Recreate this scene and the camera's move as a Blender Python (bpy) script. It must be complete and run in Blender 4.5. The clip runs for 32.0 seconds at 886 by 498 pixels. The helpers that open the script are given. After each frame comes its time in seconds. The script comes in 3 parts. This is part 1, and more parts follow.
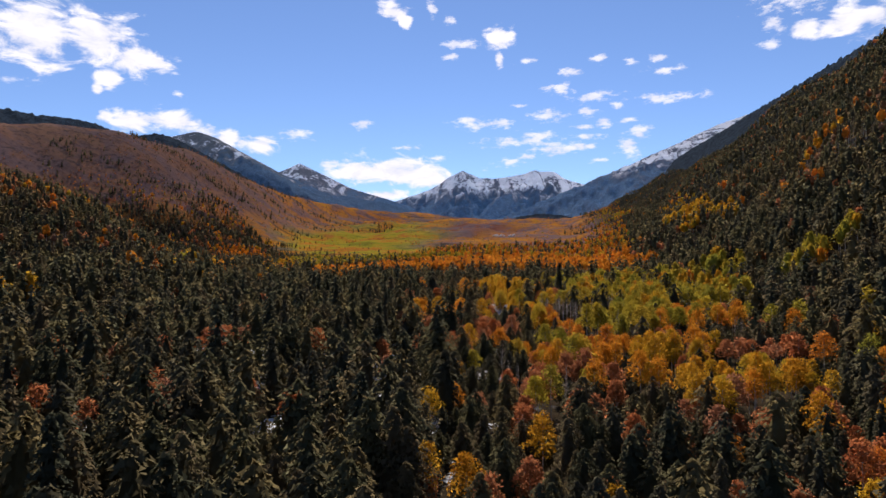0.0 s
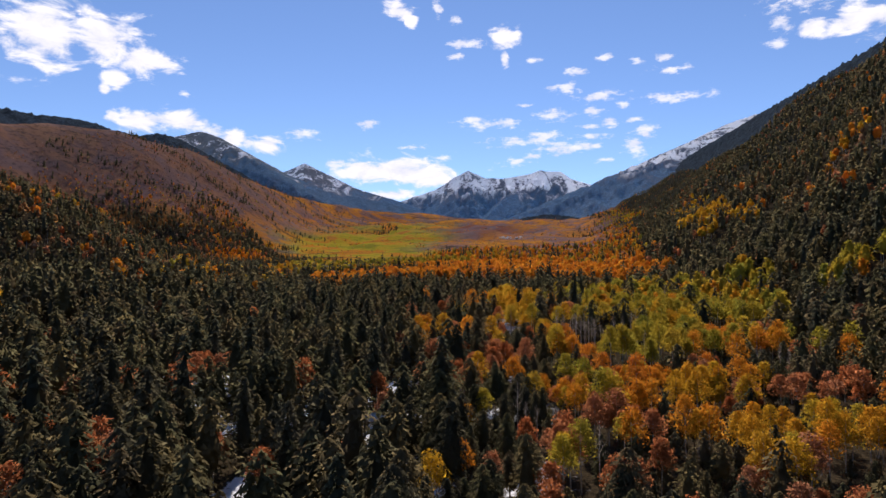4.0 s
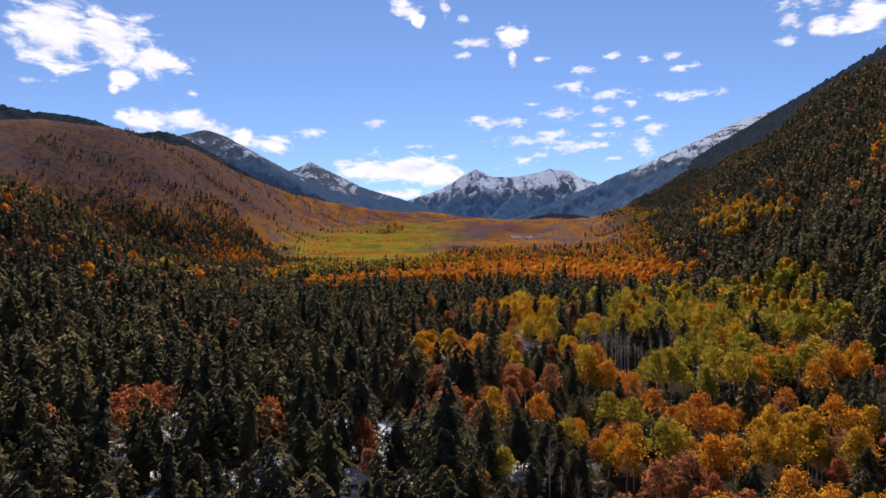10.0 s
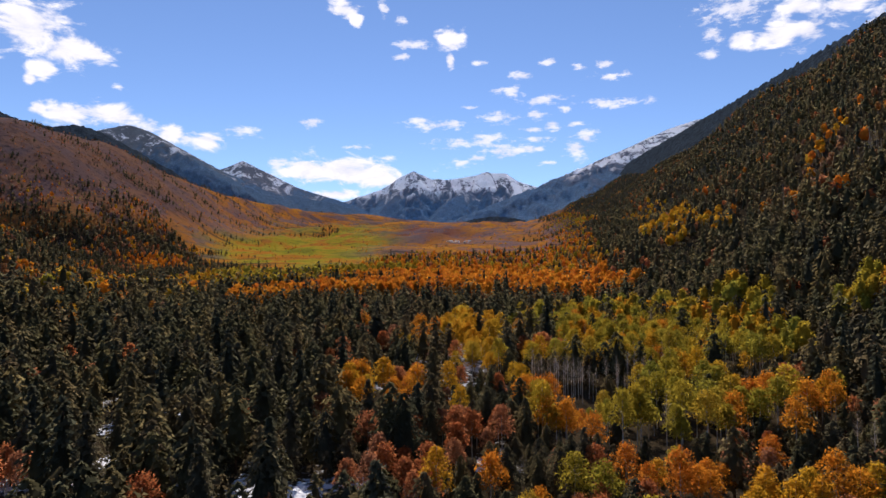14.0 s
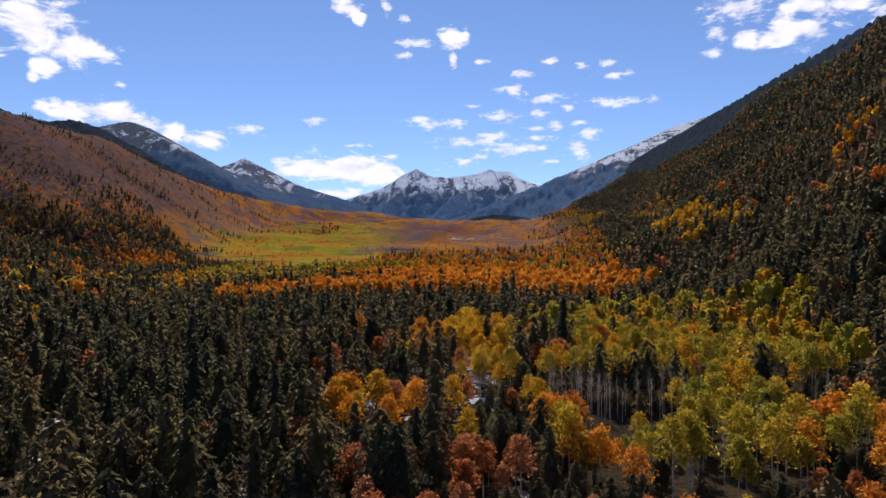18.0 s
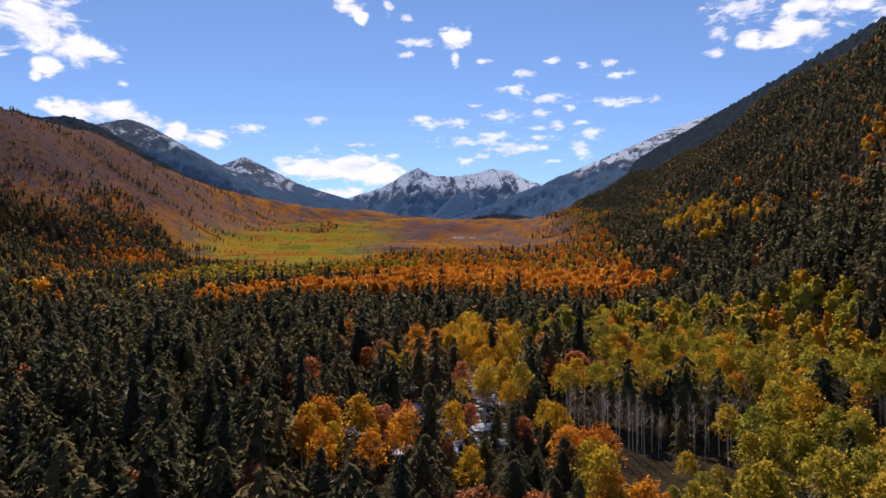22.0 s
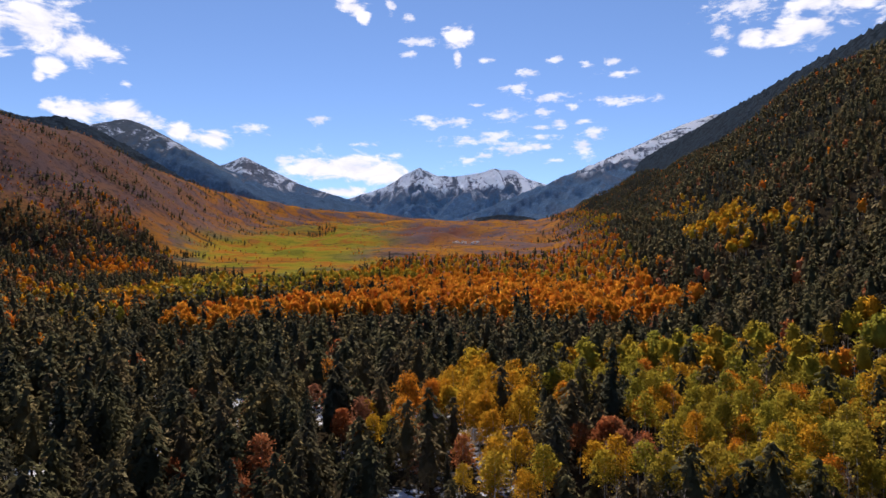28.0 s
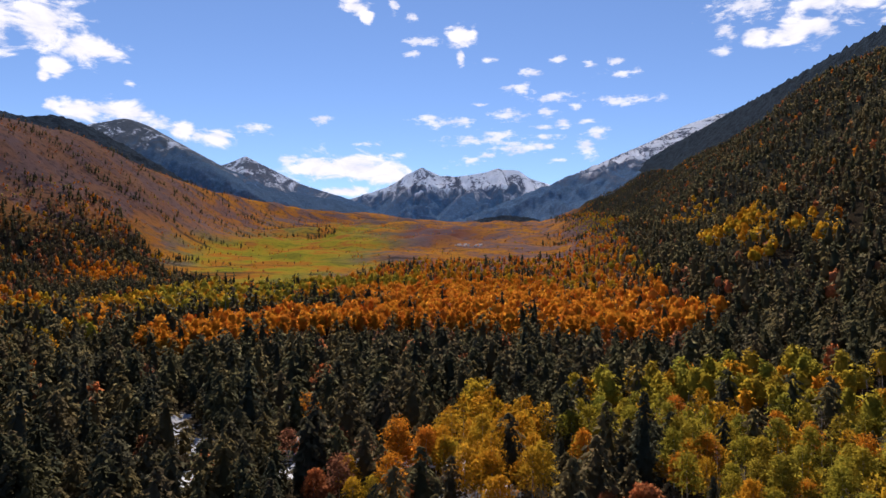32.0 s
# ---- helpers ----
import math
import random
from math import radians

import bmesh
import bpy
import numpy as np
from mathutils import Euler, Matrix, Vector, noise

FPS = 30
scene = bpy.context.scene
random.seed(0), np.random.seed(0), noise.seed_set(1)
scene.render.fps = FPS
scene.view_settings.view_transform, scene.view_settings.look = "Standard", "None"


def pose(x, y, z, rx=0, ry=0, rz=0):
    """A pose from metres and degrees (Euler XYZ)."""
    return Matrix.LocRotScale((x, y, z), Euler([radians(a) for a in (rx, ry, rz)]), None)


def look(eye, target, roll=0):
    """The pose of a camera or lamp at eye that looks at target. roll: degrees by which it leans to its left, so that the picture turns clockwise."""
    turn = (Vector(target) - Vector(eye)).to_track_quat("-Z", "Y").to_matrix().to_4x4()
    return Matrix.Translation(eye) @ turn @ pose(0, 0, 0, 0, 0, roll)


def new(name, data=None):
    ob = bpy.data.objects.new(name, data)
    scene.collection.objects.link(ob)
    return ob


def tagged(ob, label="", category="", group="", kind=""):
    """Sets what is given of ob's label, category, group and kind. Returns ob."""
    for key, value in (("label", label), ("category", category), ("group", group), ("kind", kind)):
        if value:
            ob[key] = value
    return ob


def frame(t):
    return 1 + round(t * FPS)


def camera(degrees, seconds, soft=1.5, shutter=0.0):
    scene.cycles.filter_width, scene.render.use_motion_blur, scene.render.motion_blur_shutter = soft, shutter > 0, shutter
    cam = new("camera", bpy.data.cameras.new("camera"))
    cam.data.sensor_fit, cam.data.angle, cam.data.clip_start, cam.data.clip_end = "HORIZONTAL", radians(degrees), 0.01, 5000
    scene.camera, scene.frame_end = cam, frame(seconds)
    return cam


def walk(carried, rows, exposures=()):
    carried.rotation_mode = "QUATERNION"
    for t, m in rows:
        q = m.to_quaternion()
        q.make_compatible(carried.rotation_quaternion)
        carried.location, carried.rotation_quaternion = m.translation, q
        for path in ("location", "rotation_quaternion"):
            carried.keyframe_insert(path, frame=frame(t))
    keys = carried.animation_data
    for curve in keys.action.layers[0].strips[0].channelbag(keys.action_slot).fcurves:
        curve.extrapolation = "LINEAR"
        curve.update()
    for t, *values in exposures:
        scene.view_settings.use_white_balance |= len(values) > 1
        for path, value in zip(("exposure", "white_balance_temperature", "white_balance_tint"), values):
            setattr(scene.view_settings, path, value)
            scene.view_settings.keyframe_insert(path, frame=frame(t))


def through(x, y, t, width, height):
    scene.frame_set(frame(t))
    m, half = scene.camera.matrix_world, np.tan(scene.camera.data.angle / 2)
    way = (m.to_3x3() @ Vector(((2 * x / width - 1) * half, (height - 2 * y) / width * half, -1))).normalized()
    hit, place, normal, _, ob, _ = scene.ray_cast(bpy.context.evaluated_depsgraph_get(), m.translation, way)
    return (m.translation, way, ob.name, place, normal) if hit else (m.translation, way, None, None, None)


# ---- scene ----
cam = camera(72, 32.0, soft=1.5)
# seconds, eye x y z, yaw to the left, pitch up, roll
PATH = [
    (0, 0.00, 0.00, 50.00, 5.506, 1.679, -0.22),
    (1, -1.06, 7.34, 51.66, 5.589, 1.698, -0.19),
    (2, -1.50, 15.17, 53.41, 5.758, 1.681, -0.19),
    (3, -2.11, 22.72, 55.19, 5.874, 1.664, -0.21),
    (3.5, -2.50, 26.25, 56.03, 5.938, 1.660, -0.16),
    (5.5, -3.82, 41.18, 59.42, 6.241, 1.623, -0.16),
    (6, -4.09, 44.69, 60.12, 6.303, 1.607, -0.14),
    (6.5, -4.57, 48.44, 60.24, 6.344, 1.592, -0.12),
    (7, -5.05, 52.39, 60.10, 6.384, 1.572, -0.11),
    (8, -5.68, 59.97, 59.80, 6.527, 1.557, -0.08),
    (9, -6.61, 67.43, 59.49, 6.597, 1.559, -0.08),
    (9.5, -6.99, 71.21, 59.67, 6.629, 1.541, -0.05),
    (10, -7.33, 74.94, 60.41, 6.680, 1.569, -0.12),
    (11, -7.91, 82.09, 62.08, 6.738, 1.634, -0.13),
    (12, -8.70, 88.96, 63.96, 6.794, 1.647, -0.09),
    (12.5, -8.76, 93.20, 64.73, 6.552, 1.691, -0.08),
    (13, -8.84, 98.45, 65.67, 2.775, 1.696, -0.06),
    (13.5, -9.17, 102.29, 66.49, 0.794, 1.714, -0.07),
    (14, -9.49, 106.02, 66.83, 0.837, 1.712, -0.08),
    (14.5, -9.92, 109.97, 66.76, 0.869, 1.678, -0.06),
    (16.5, -10.47, 126.75, 66.64, 0.979, 1.616, 0.05),
    (17, -10.55, 131.03, 66.54, 0.995, 1.618, 0.03),
    (18, -10.57, 139.62, 66.37, 1.053, 1.586, 0.07),
    (19, -10.53, 148.34, 66.05, 1.092, 1.588, 0.12),
    (20, -10.51, 157.11, 65.85, 1.120, 1.533, 0.13),
    (21, -10.18, 166.10, 65.62, 1.172, 1.551, 0.14),
    (21.5, -10.10, 170.58, 65.76, 1.199, 1.548, 0.16),
    (22, -10.14, 174.81, 66.64, 1.203, 1.539, 0.20),
    (23, -10.06, 183.21, 68.57, 1.238, 1.563, 0.14),
    (24, -9.79, 191.59, 70.26, 1.284, 1.583, 0.15),
    (25, -9.69, 199.37, 72.32, 1.310, 1.538, 0.15),
    (25.5, -9.58, 203.35, 73.27, 1.331, 1.544, 0.14),
    (27.5, -9.48, 219.79, 76.94, 1.415, 1.516, 0.19),
    (28, -9.36, 223.90, 77.90, 1.446, 1.484, 0.14),
    (29, -9.13, 232.19, 79.82, 1.509, 1.416, 0.15),
    (30, -8.97, 240.10, 81.60, 1.583, 1.427, 0.16),
    (31, -8.94, 248.07, 83.25, 1.629, 1.434, 0.15),
    (32, -8.54, 256.03, 84.82, 1.720, 1.455, 0.22),
]



def ahead(yaw, pitch):
    a, b = radians(yaw), radians(pitch)
    return Vector((-math.sin(a) * math.cos(b), math.cos(a) * math.cos(b), math.sin(b)))


walk(cam, [(t, look((x, y, z), Vector((x, y, z)) + 100 * ahead(yaw, pitch), roll)) for t, x, y, z, yaw, pitch, roll in PATH],
     exposures=[(0.0, 1.21, 6300, 18), (32.0, 1.21, 6300, 18)])

# ---- light ----
SUN_AZ, SUN_EL = -6.0, 47.0  # degrees to the right of +y, degrees up
sun = new("sun", bpy.data.lights.new("sun", "SUN"))
sun.data.energy, sun.data.angle, sun.data.color = 5.0, radians(0.5), (1.0, 0.91, 0.78)
sun.matrix_world = look((0, 0, 0), (-math.sin(radians(SUN_AZ)) * math.cos(radians(SUN_EL)), -math.cos(radians(SUN_AZ)) * math.cos(radians(SUN_EL)), -math.sin(radians(SUN_EL))))

# Clouds by direction: degrees to the right of +y, degrees up, half width, half height.
CUMULUS = [
    (-35.3, 18.4, 2.7, 1.9), (-32.4, 17.1, 2.3, 1.1), (-31.0, 17.0, 1.4, 0.7), (-39.5, 17.9, 3.0, 2.7), (-34.4, 15.3, 0.9, 0.7),
    (-35.2, 14.5, 0.4, 0.5), (-32.6, 12.2, 1.7, 0.8), (-29.2, 12.5, 2.3, 0.8), (-34.6, 12.4, 0.6, 0.4), (-25.0, 11.4, 1.2, 0.7),
    (-22.1, 11.0, 1.3, 0.8), (-10.0, 8.9, 4.9, 1.3), (-13.6, 8.9, 1.8, 1.2), (-7.0, 8.3, 2.1, 1.0), (-10.7, 6.8, 2.1, 0.5),
    (-0.1, 20.7, 1.1, 1.2), (-0.1, 18.9, 0.4, 0.8), (-10.1, 22.9, 1.3, 0.8), (-9.1, 22.1, 0.6, 0.5), (28.6, 18.6, 2.4, 1.0),
    (25.6, 18.7, 1.3, 0.7), (30.4, 18.6, 1.6, 1.1), (29.9, 20.4, 1.6, 0.7), (32.8, 19.9, 1.5, 0.6),
]
WISPS = [
    (-18.9, 12.1, 1.2, 0.5), (-13.1, 13.1, 0.8, 0.4), (-6.5, 23.1, 0.4, 0.7), (-4.8, 22.2, 0.5, 0.4), (-3.3, 20.2, 1.9, 0.4),
    (2.3, 18.6, 0.7, 0.3), (6.4, 17.5, 0.9, 0.4), (9.0, 18.4, 0.6, 0.4), (11.9, 17.9, 0.6, 0.3), (14.7, 16.9, 1.5, 0.3),
    (5.4, 16.1, 1.3, 0.4), (8.6, 15.2, 1.9, 0.4), (14.6, 14.6, 2.2, 0.4), (18.0, 14.6, 0.9, 0.2), (4.2, 13.8, 1.4, 0.5),
    (1.8, 14.7, 0.6, 0.2), (7.9, 14.0, 0.9, 0.5), (10.5, 14.3, 0.6, 0.3), (11.7, 13.0, 0.9, 0.2), (12.8, 12.1, 0.8, 0.4),
    (9.4, 12.9, 0.6, 0.4), (7.4, 12.6, 0.9, 0.2), (3.3, 11.9, 1.7, 0.5), (5.4, 10.9, 2.4, 0.6),
]
PUFFS = [
    (-30.8, 12.4, 1.8, 0.7), (-27.1, 11.9, 1.3, 0.6), (-23.6, 11.1, 1.1, 0.5),
    (8.0, 11.7, 1.3, 0.3), (0.1, 13.3, 1.0, 0.4), (0.3, 11.5, 1.9, 0.4), (2.3, 10.2, 0.9, 0.3), (0.9, 9.7, 1.3, 0.3),
    (11.6, 10.7, 0.9, 1.0), (8.7, 9.6, 0.8, 0.2), (8.2, 10.9, 0.6, 0.2), (14.3, 18.0, 0.7, 0.3), (25.1, 21.1, 2.6, 1.0),
    (23.4, 19.3, 0.7, 0.6), (23.1, 17.8, 0.8, 0.4), (-2.9, 13.6, 1.6, 0.3), (-2.6, 13.1, 1.3, 0.4), (-8.7, 11.1, 1.1, 0.2),
    (-6.0, 10.1, 0.6, 0.2), (12.3, 11.8, 0.6, 0.5), (-15.9, 9.3, 1.0, 0.5), (36.3, 18.8, 2.0, 1.1), (-29.1, 14.8, 0.5, 0.3),
    (-4.6, 19.1, 0.7, 0.3),
]


def nodes_of(material_or_world):
    material_or_world.use_nodes = True
    tree = material_or_world.node_tree
    tree.nodes.clear()
    return tree


def put(tree, kind, links=()):
    """A node with its sockets set or linked by name or number."""
    node = tree.nodes.new(kind)
    for socket, value in links:
        if isinstance(value, bpy.types.NodeSocket):
            tree.links.new(value, node.inputs[socket])
        else:
            node.inputs[socket].default_value = value
    return node


def calc(tree, operation, a, b=0.0, c=0.0):
    node = put(tree, "ShaderNodeMath", [(0, a), (1, b), (2, c)])
    node.operation = operation
    return node.outputs[0]


def vector(tree, operation, a, b=(0, 0, 0)):
    node = put(tree, "ShaderNodeVectorMath", [(0, a), (1, b)])
    node.operation = operation
    return node.outputs["Value" if operation == "LENGTH" else 0]


def grow(tree, value, low, high):
    """0 below low, 1 above high, smooth between."""
    node = put(tree, "ShaderNodeMapRange", [(0, value), (1, low), (2, high), (3, 0.0), (4, 1.0)])
    node.interpolation_type = "SMOOTHSTEP"
    return node.outputs[0]


def noise_of(tree, where, scale, detail=4.0, rough=0.55, bend=0.0):
    return put(tree, "ShaderNodeTexNoise", [("Vector", where), ("Scale", scale), ("Detail", detail), ("Roughness", rough), ("Distortion", bend)]).outputs[0]


def ramp(tree, value, stops):
    node = put(tree, "ShaderNodeValToRGB", [(0, value)])
    while len(node.color_ramp.elements) < len(stops):
        node.color_ramp.elements.new(0.5)
    for element, (at, colour) in zip(node.color_ramp.elements, stops):
        element.position, element.color = at, (*colour, 1) if len(colour) == 3 else colour
    return node.outputs[0]


def blend(tree, factor, a, b, mode="MIX"):
    node = tree.nodes.new("ShaderNodeMix")
    node.data_type, node.blend_type = "RGBA", mode
    for socket, value in ((0, factor), (6, a), (7, b)):
        if isinstance(value, bpy.types.NodeSocket):
            tree.links.new(value, node.inputs[socket])
        else:
            node.inputs[socket].default_value = value if socket == 0 else (*value, 1)
    return node.outputs[2]


def build_world():
    world = bpy.data.worlds.new("sky")
    scene.world = world
    tree = nodes_of(world)
    sky = put(tree, "ShaderNodeTexSky")
    sky.sky_type, sky.sun_disc, sky.sun_elevation, sky.sun_rotation = "NISHITA", False, radians(SUN_EL), radians(SUN_AZ)
    sky.altitude, sky.air_density, sky.dust_density, sky.ozone_density = 2600, 1.0, 0.1, 3.0
    way = put(tree, "ShaderNodeTexCoord").outputs["Generated"]
    axes = put(tree, "ShaderNodeSeparateXYZ", [(0, way)])
    right = calc(tree, "MULTIPLY", calc(tree, "ARCTAN2", axes.outputs[0], axes.outputs[1]), 57.29578)
    up = calc(tree, "MULTIPLY", calc(tree, "ARCSINE", axes.outputs[2]), 57.29578)
    spot = put(tree, "ShaderNodeCombineXYZ", [(0, right), (1, up)]).outputs[0]

    def nearest(clouds):
        least = None
        for a, e, w, h in clouds:
            w, h = w * 1.22, h * 1.2
            far = vector(tree, "LENGTH", vector(tree, "MULTIPLY", vector(tree, "SUBTRACT", spot, (a, e, 0)), (1 / w, 1 / h, 0)))
            least = far if least is None else calc(tree, "SMOOTH_MIN", least, far, 0.25)
        return least

    stretch = vector(tree, "MULTIPLY", spot, (0.45, 1.0, 1))
    lumps = noise_of(tree, stretch, 0.75, 9.0, 0.62, 0.4)
    fine = noise_of(tree, stretch, 1.7, 8.0, 0.65)

    def cover(far, grain, amount, soft):
        edge = calc(tree, "SUBTRACT", calc(tree, "ADD", 1.0, calc(tree, "MULTIPLY", calc(tree, "SUBTRACT", grain, 0.5), amount)), far)
        return grow(tree, edge, -0.05, soft)

    thick = cover(nearest(CUMULUS), lumps, 3.2, 0.6)
    thin = calc(tree, "MULTIPLY", cover(nearest(WISPS + PUFFS), fine, 4.2, 1.0), 0.86)
    mask = calc(tree, "MAXIMUM", thick, thin)
    shade = ramp(tree, lumps, [(0.3, (6.0, 6.2, 6.8)), (0.6, (8.2, 8.2, 8.4))])
    clear = blend(tree, 1.0, sky.outputs[0], (0.93, 1.0, 1.05), "MULTIPLY")
    colour = blend(tree, mask, clear, shade)
    back = put(tree, "ShaderNodeBackground", [("Color", colour), ("Strength", 0.0555)])
    put(tree, "ShaderNodeOutputWorld", [("Surface", back.outputs[0])])


build_world()

# ---- the lie of the land ----
FLOOR_Y = [-900, 0, 300, 900, 1180, 1300, 1700, 2300, 3000, 5000]
FLOOR_Z = [-55, -4, 13, 53, 89, 108, 160, 225, 215, 150]
RIGHT_CREST = [(705, -900, 412), (705, 0, 428), (705, 1160, 440), (700, 1870, 400), (600, 2400, 362), (430, 2850, 305)]
LEFT_CREST = [(-1000, -600, 200), (-960, 500, 265), (-860, 980, 303), (-760, 1120, 322), (-735, 1350, 322), (-700, 1660, 285), (-640, 2050, 272), (-420, 2320, 262), (-100, 2420, 240), (250, 2500, 232)]
LEFT_SPUR = [(-640, 250, 190), (-590, 560, 178), (-570, 720, 140), (-520, 840, 88)]


def wave(x, y, size, seed=0.0, octaves=4):
    """Smooth noise from -1 to 1, for arrays."""
    total, weight = np.zeros(np.broadcast(x, y).shape), 0.0
    rng = np.random.default_rng(int(seed * 97) + 5)
    for o in range(octaves):
        for _ in range(5):
            a, p = rng.uniform(0, 2 * np.pi), rng.uniform(0, 2 * np.pi)
            k = 2 * np.pi / (size / 2**o) * rng.uniform(0.7, 1.35)
            bend = 0.8 * np.sin((x * np.sin(a) - y * np.cos(a)) * k * 0.61 + p * 2)
            total = total + 0.5**o * np.sin((x * np.cos(a) + y * np.sin(a)) * k + p + bend)
        weight += 0.5**o * 2.2
    return total / weight


def off_line(x, y, crest):
    """How far each place lies from a crest line, and the crest's height there."""
    best, high = np.full(np.shape(x), 1e9), np.zeros(np.shape(x))
    for (ax, ay, az), (bx, by, bz) in zip(crest, crest[1:]):
        dx, dy = bx - ax, by - ay
        s = np.clip(((x - ax) * dx + (y - ay) * dy) / (dx * dx + dy * dy), 0, 1)
        d = np.hypot(x - ax - s * dx, y - ay - s * dy)
        near = d < best
        best, high = np.where(near, d, best), np.where(near, az + s * (bz - az), high)
    return best, high


def soft_max(a, b, k):
    h = np.clip(0.5 + 0.5 * (a - b) / k, 0, 1)
    return b + (a - b) * h + k * h * (1 - h)


def ground_z(x, y):
    x, y = np.asarray(x, float), np.asarray(y, float)
    floor = np.interp(y, FLOOR_Y, FLOOR_Z) + (1.6 + 11.0 * np.clip((y - 1100) / 500, 0, 1)) * wave(x, y, 260, 1) + 0.02 * np.maximum(np.abs(x) - 250, 0)
    d, top = off_line(x, y, RIGHT_CREST)
    # Concave at its foot, straight above, rounded at the crest.
    rise = top - 0.80 * np.sqrt(d * d + 40**2) + 32 + (14 + 0.02 * top) * wave(x, y, 420, 2)
    z = soft_max(floor, rise, 30)
    # The gentle skirt at the foot of the right slope.
    foot = np.interp(y, [300, 700, 2500], [150, 112, 235])
    grade = np.interp(y, [430, 600, 800, 1400, 2200], [0.0, 0.40, 0.62, 0.42, 0.2])
    z = soft_max(z, floor - 5 + grade * np.clip(x - foot, -60, 115), 14)
    d, top = off_line(x, y, LEFT_CREST)
    rise = top - 0.80 * np.sqrt(d * d + 30**2) + 24 + 9 * wave(x, y, 380, 3)
    z = soft_max(z, rise, 50)
    d, top = off_line(x, y, LEFT_SPUR)
    rise = top - 0.46 * np.sqrt(d * d + 30**2) + 12 + 10 * wave(x, y, 240, 4)
    return soft_max(z, rise, 40)


# Small snowy clearings among the conifers: middle x, y.
CLEARINGS = [(-112, 470), (-95, 457), (-99, 400), (-116, 378), (-130, 371), (-23, 374), (-116, 486), (-130, 462), (6, 545), (-86, 428), (-119, 303), (-105, 270), (-138, 271), (-61, 257), (-46, 253), (-41, 203), (-86, 204), (-66, 214), (-65, 168), (-20, 168), (-105, 238), (-107, 320)]

# ---- materials ----
def surface(tree, colour, rough=0.85, bump=None, strength=0.5, distance=0.5):
    node = put(tree, "ShaderNodeBsdfDiffuse", [("Color", colour), ("Roughness", rough)])
    if bump is not None:
        tilt = put(tree, "ShaderNodeBump", [("Strength", strength), ("Distance", distance), ("Height", bump)])
        tree.links.new(tilt.outputs[0], node.inputs["Normal"])
    return node.outputs[0]


def leaf_material(name, stops, source, through=0.35, spread=(0.76, 1.2)):
    """Leaves or needles: a colour for each tree, a lighter or darker one for each clump, and light that shines through."""
    made = bpy.data.materials.new(name)
    tree = nodes_of(made)
    if name.startswith(("pine", "fir")):
        spread = (0.92, 1.08)
    if source == "tree":
        pick = put(tree, "ShaderNodeObjectInfo").outputs["Random"]
    else:
        tint = tree.nodes.new("ShaderNodeAttribute")
        tint.attribute_name = "tint"
        pick = tint.outputs["Fac"]
    colour = ramp(tree, pick, stops)
    each = put(tree, "ShaderNodeNewGeometry").outputs["Random Per Island"]
    level = put(tree, "ShaderNodeMapRange", [(0, each), (1, 0.0), (2, 1.0), (3, spread[0]), (4, spread[1])]).outputs[0]
    colour = vector(tree, "SCALE", colour)
    colour.node.inputs["Scale"].default_value = 1.0
    tree.links.new(level, colour.node.inputs["Scale"])
    # Leaves are lit as the mass of the crown that they belong to.
    mass = tree.nodes.new("ShaderNodeAttribute")
    mass.attribute_name = "outward"
    turned = put(tree, "ShaderNodeVectorTransform", [(0, mass.outputs["Vector"])])
    turned.vector_type, turned.convert_from, turned.convert_to = "NORMAL", "OBJECT", "WORLD"
    facing = vector(tree, "NORMALIZE", turned.outputs[0])
    front = put(tree, "ShaderNodeBsdfDiffuse", [("Color", colour), ("Roughness", 0.5), ("Normal", facing)])
    back = put(tree, "ShaderNodeBsdfTranslucent", [("Color", colour), ("Normal", facing)])
    mixed = put(tree, "ShaderNodeMixShader", [(0, through), (1, front.outputs[0]), (2, back.outputs[0])])
    put(tree, "ShaderNodeOutputMaterial", [(0, mixed.outputs[0])])
    return made


def bark_material(name, low, high, scale, stretch):
    made = bpy.data.materials.new(name)
    tree = nodes_of(made)
    where = vector(tree, "MULTIPLY", put(tree, "ShaderNodeNewGeometry").outputs["Position"], stretch)
    grain = noise_of(tree, where, scale, 6.0, 0.65)
    colour = ramp(tree, grain, [(0.35, low), (0.6, high)])
    put(tree, "ShaderNodeOutputMaterial", [(0, surface(tree, colour, 0.9, grain, 0.6, 0.05))])
    return made


CONIFER = [(0.0, (0.044, 0.046, 0.029)), (0.3, (0.082, 0.075, 0.037)), (0.5, (0.054, 0.051, 0.035)), (0.75, (0.112, 0.090, 0.041)), (1.0, (0.084, 0.066, 0.040))]
FIR = [(0.0, (0.048, 0.053, 0.036)), (0.5, (0.062, 0.062, 0.042)), (1.0, (0.082, 0.070, 0.044))]
YELLOW = [(0.0, (0.46, 0.28, 0.022)), (0.5, (0.50, 0.24, 0.020)), (1.0, (0.42, 0.30, 0.030))]
ORANGE = [(0.0, (0.54, 0.21, 0.022)), (0.5, (0.58, 0.25, 0.024)), (1.0, (0.50, 0.16, 0.024))]
GREEN = [(0.0, (0.27, 0.235, 0.030)), (0.4, (0.35, 0.255, 0.028)), (0.75, (0.22, 0.215, 0.034)), (1.0, (0.38, 0.25, 0.028))]
RUST = [(0.0, (0.38, 0.125, 0.045)), (0.5, (0.40, 0.155, 0.065)), (1.0, (0.30, 0.145, 0.085))]
BARE = [(0.0, (0.25, 0.21, 0.18)), (0.5, (0.17, 0.135, 0.115)), (1.0, (0.22, 0.165, 0.13))]
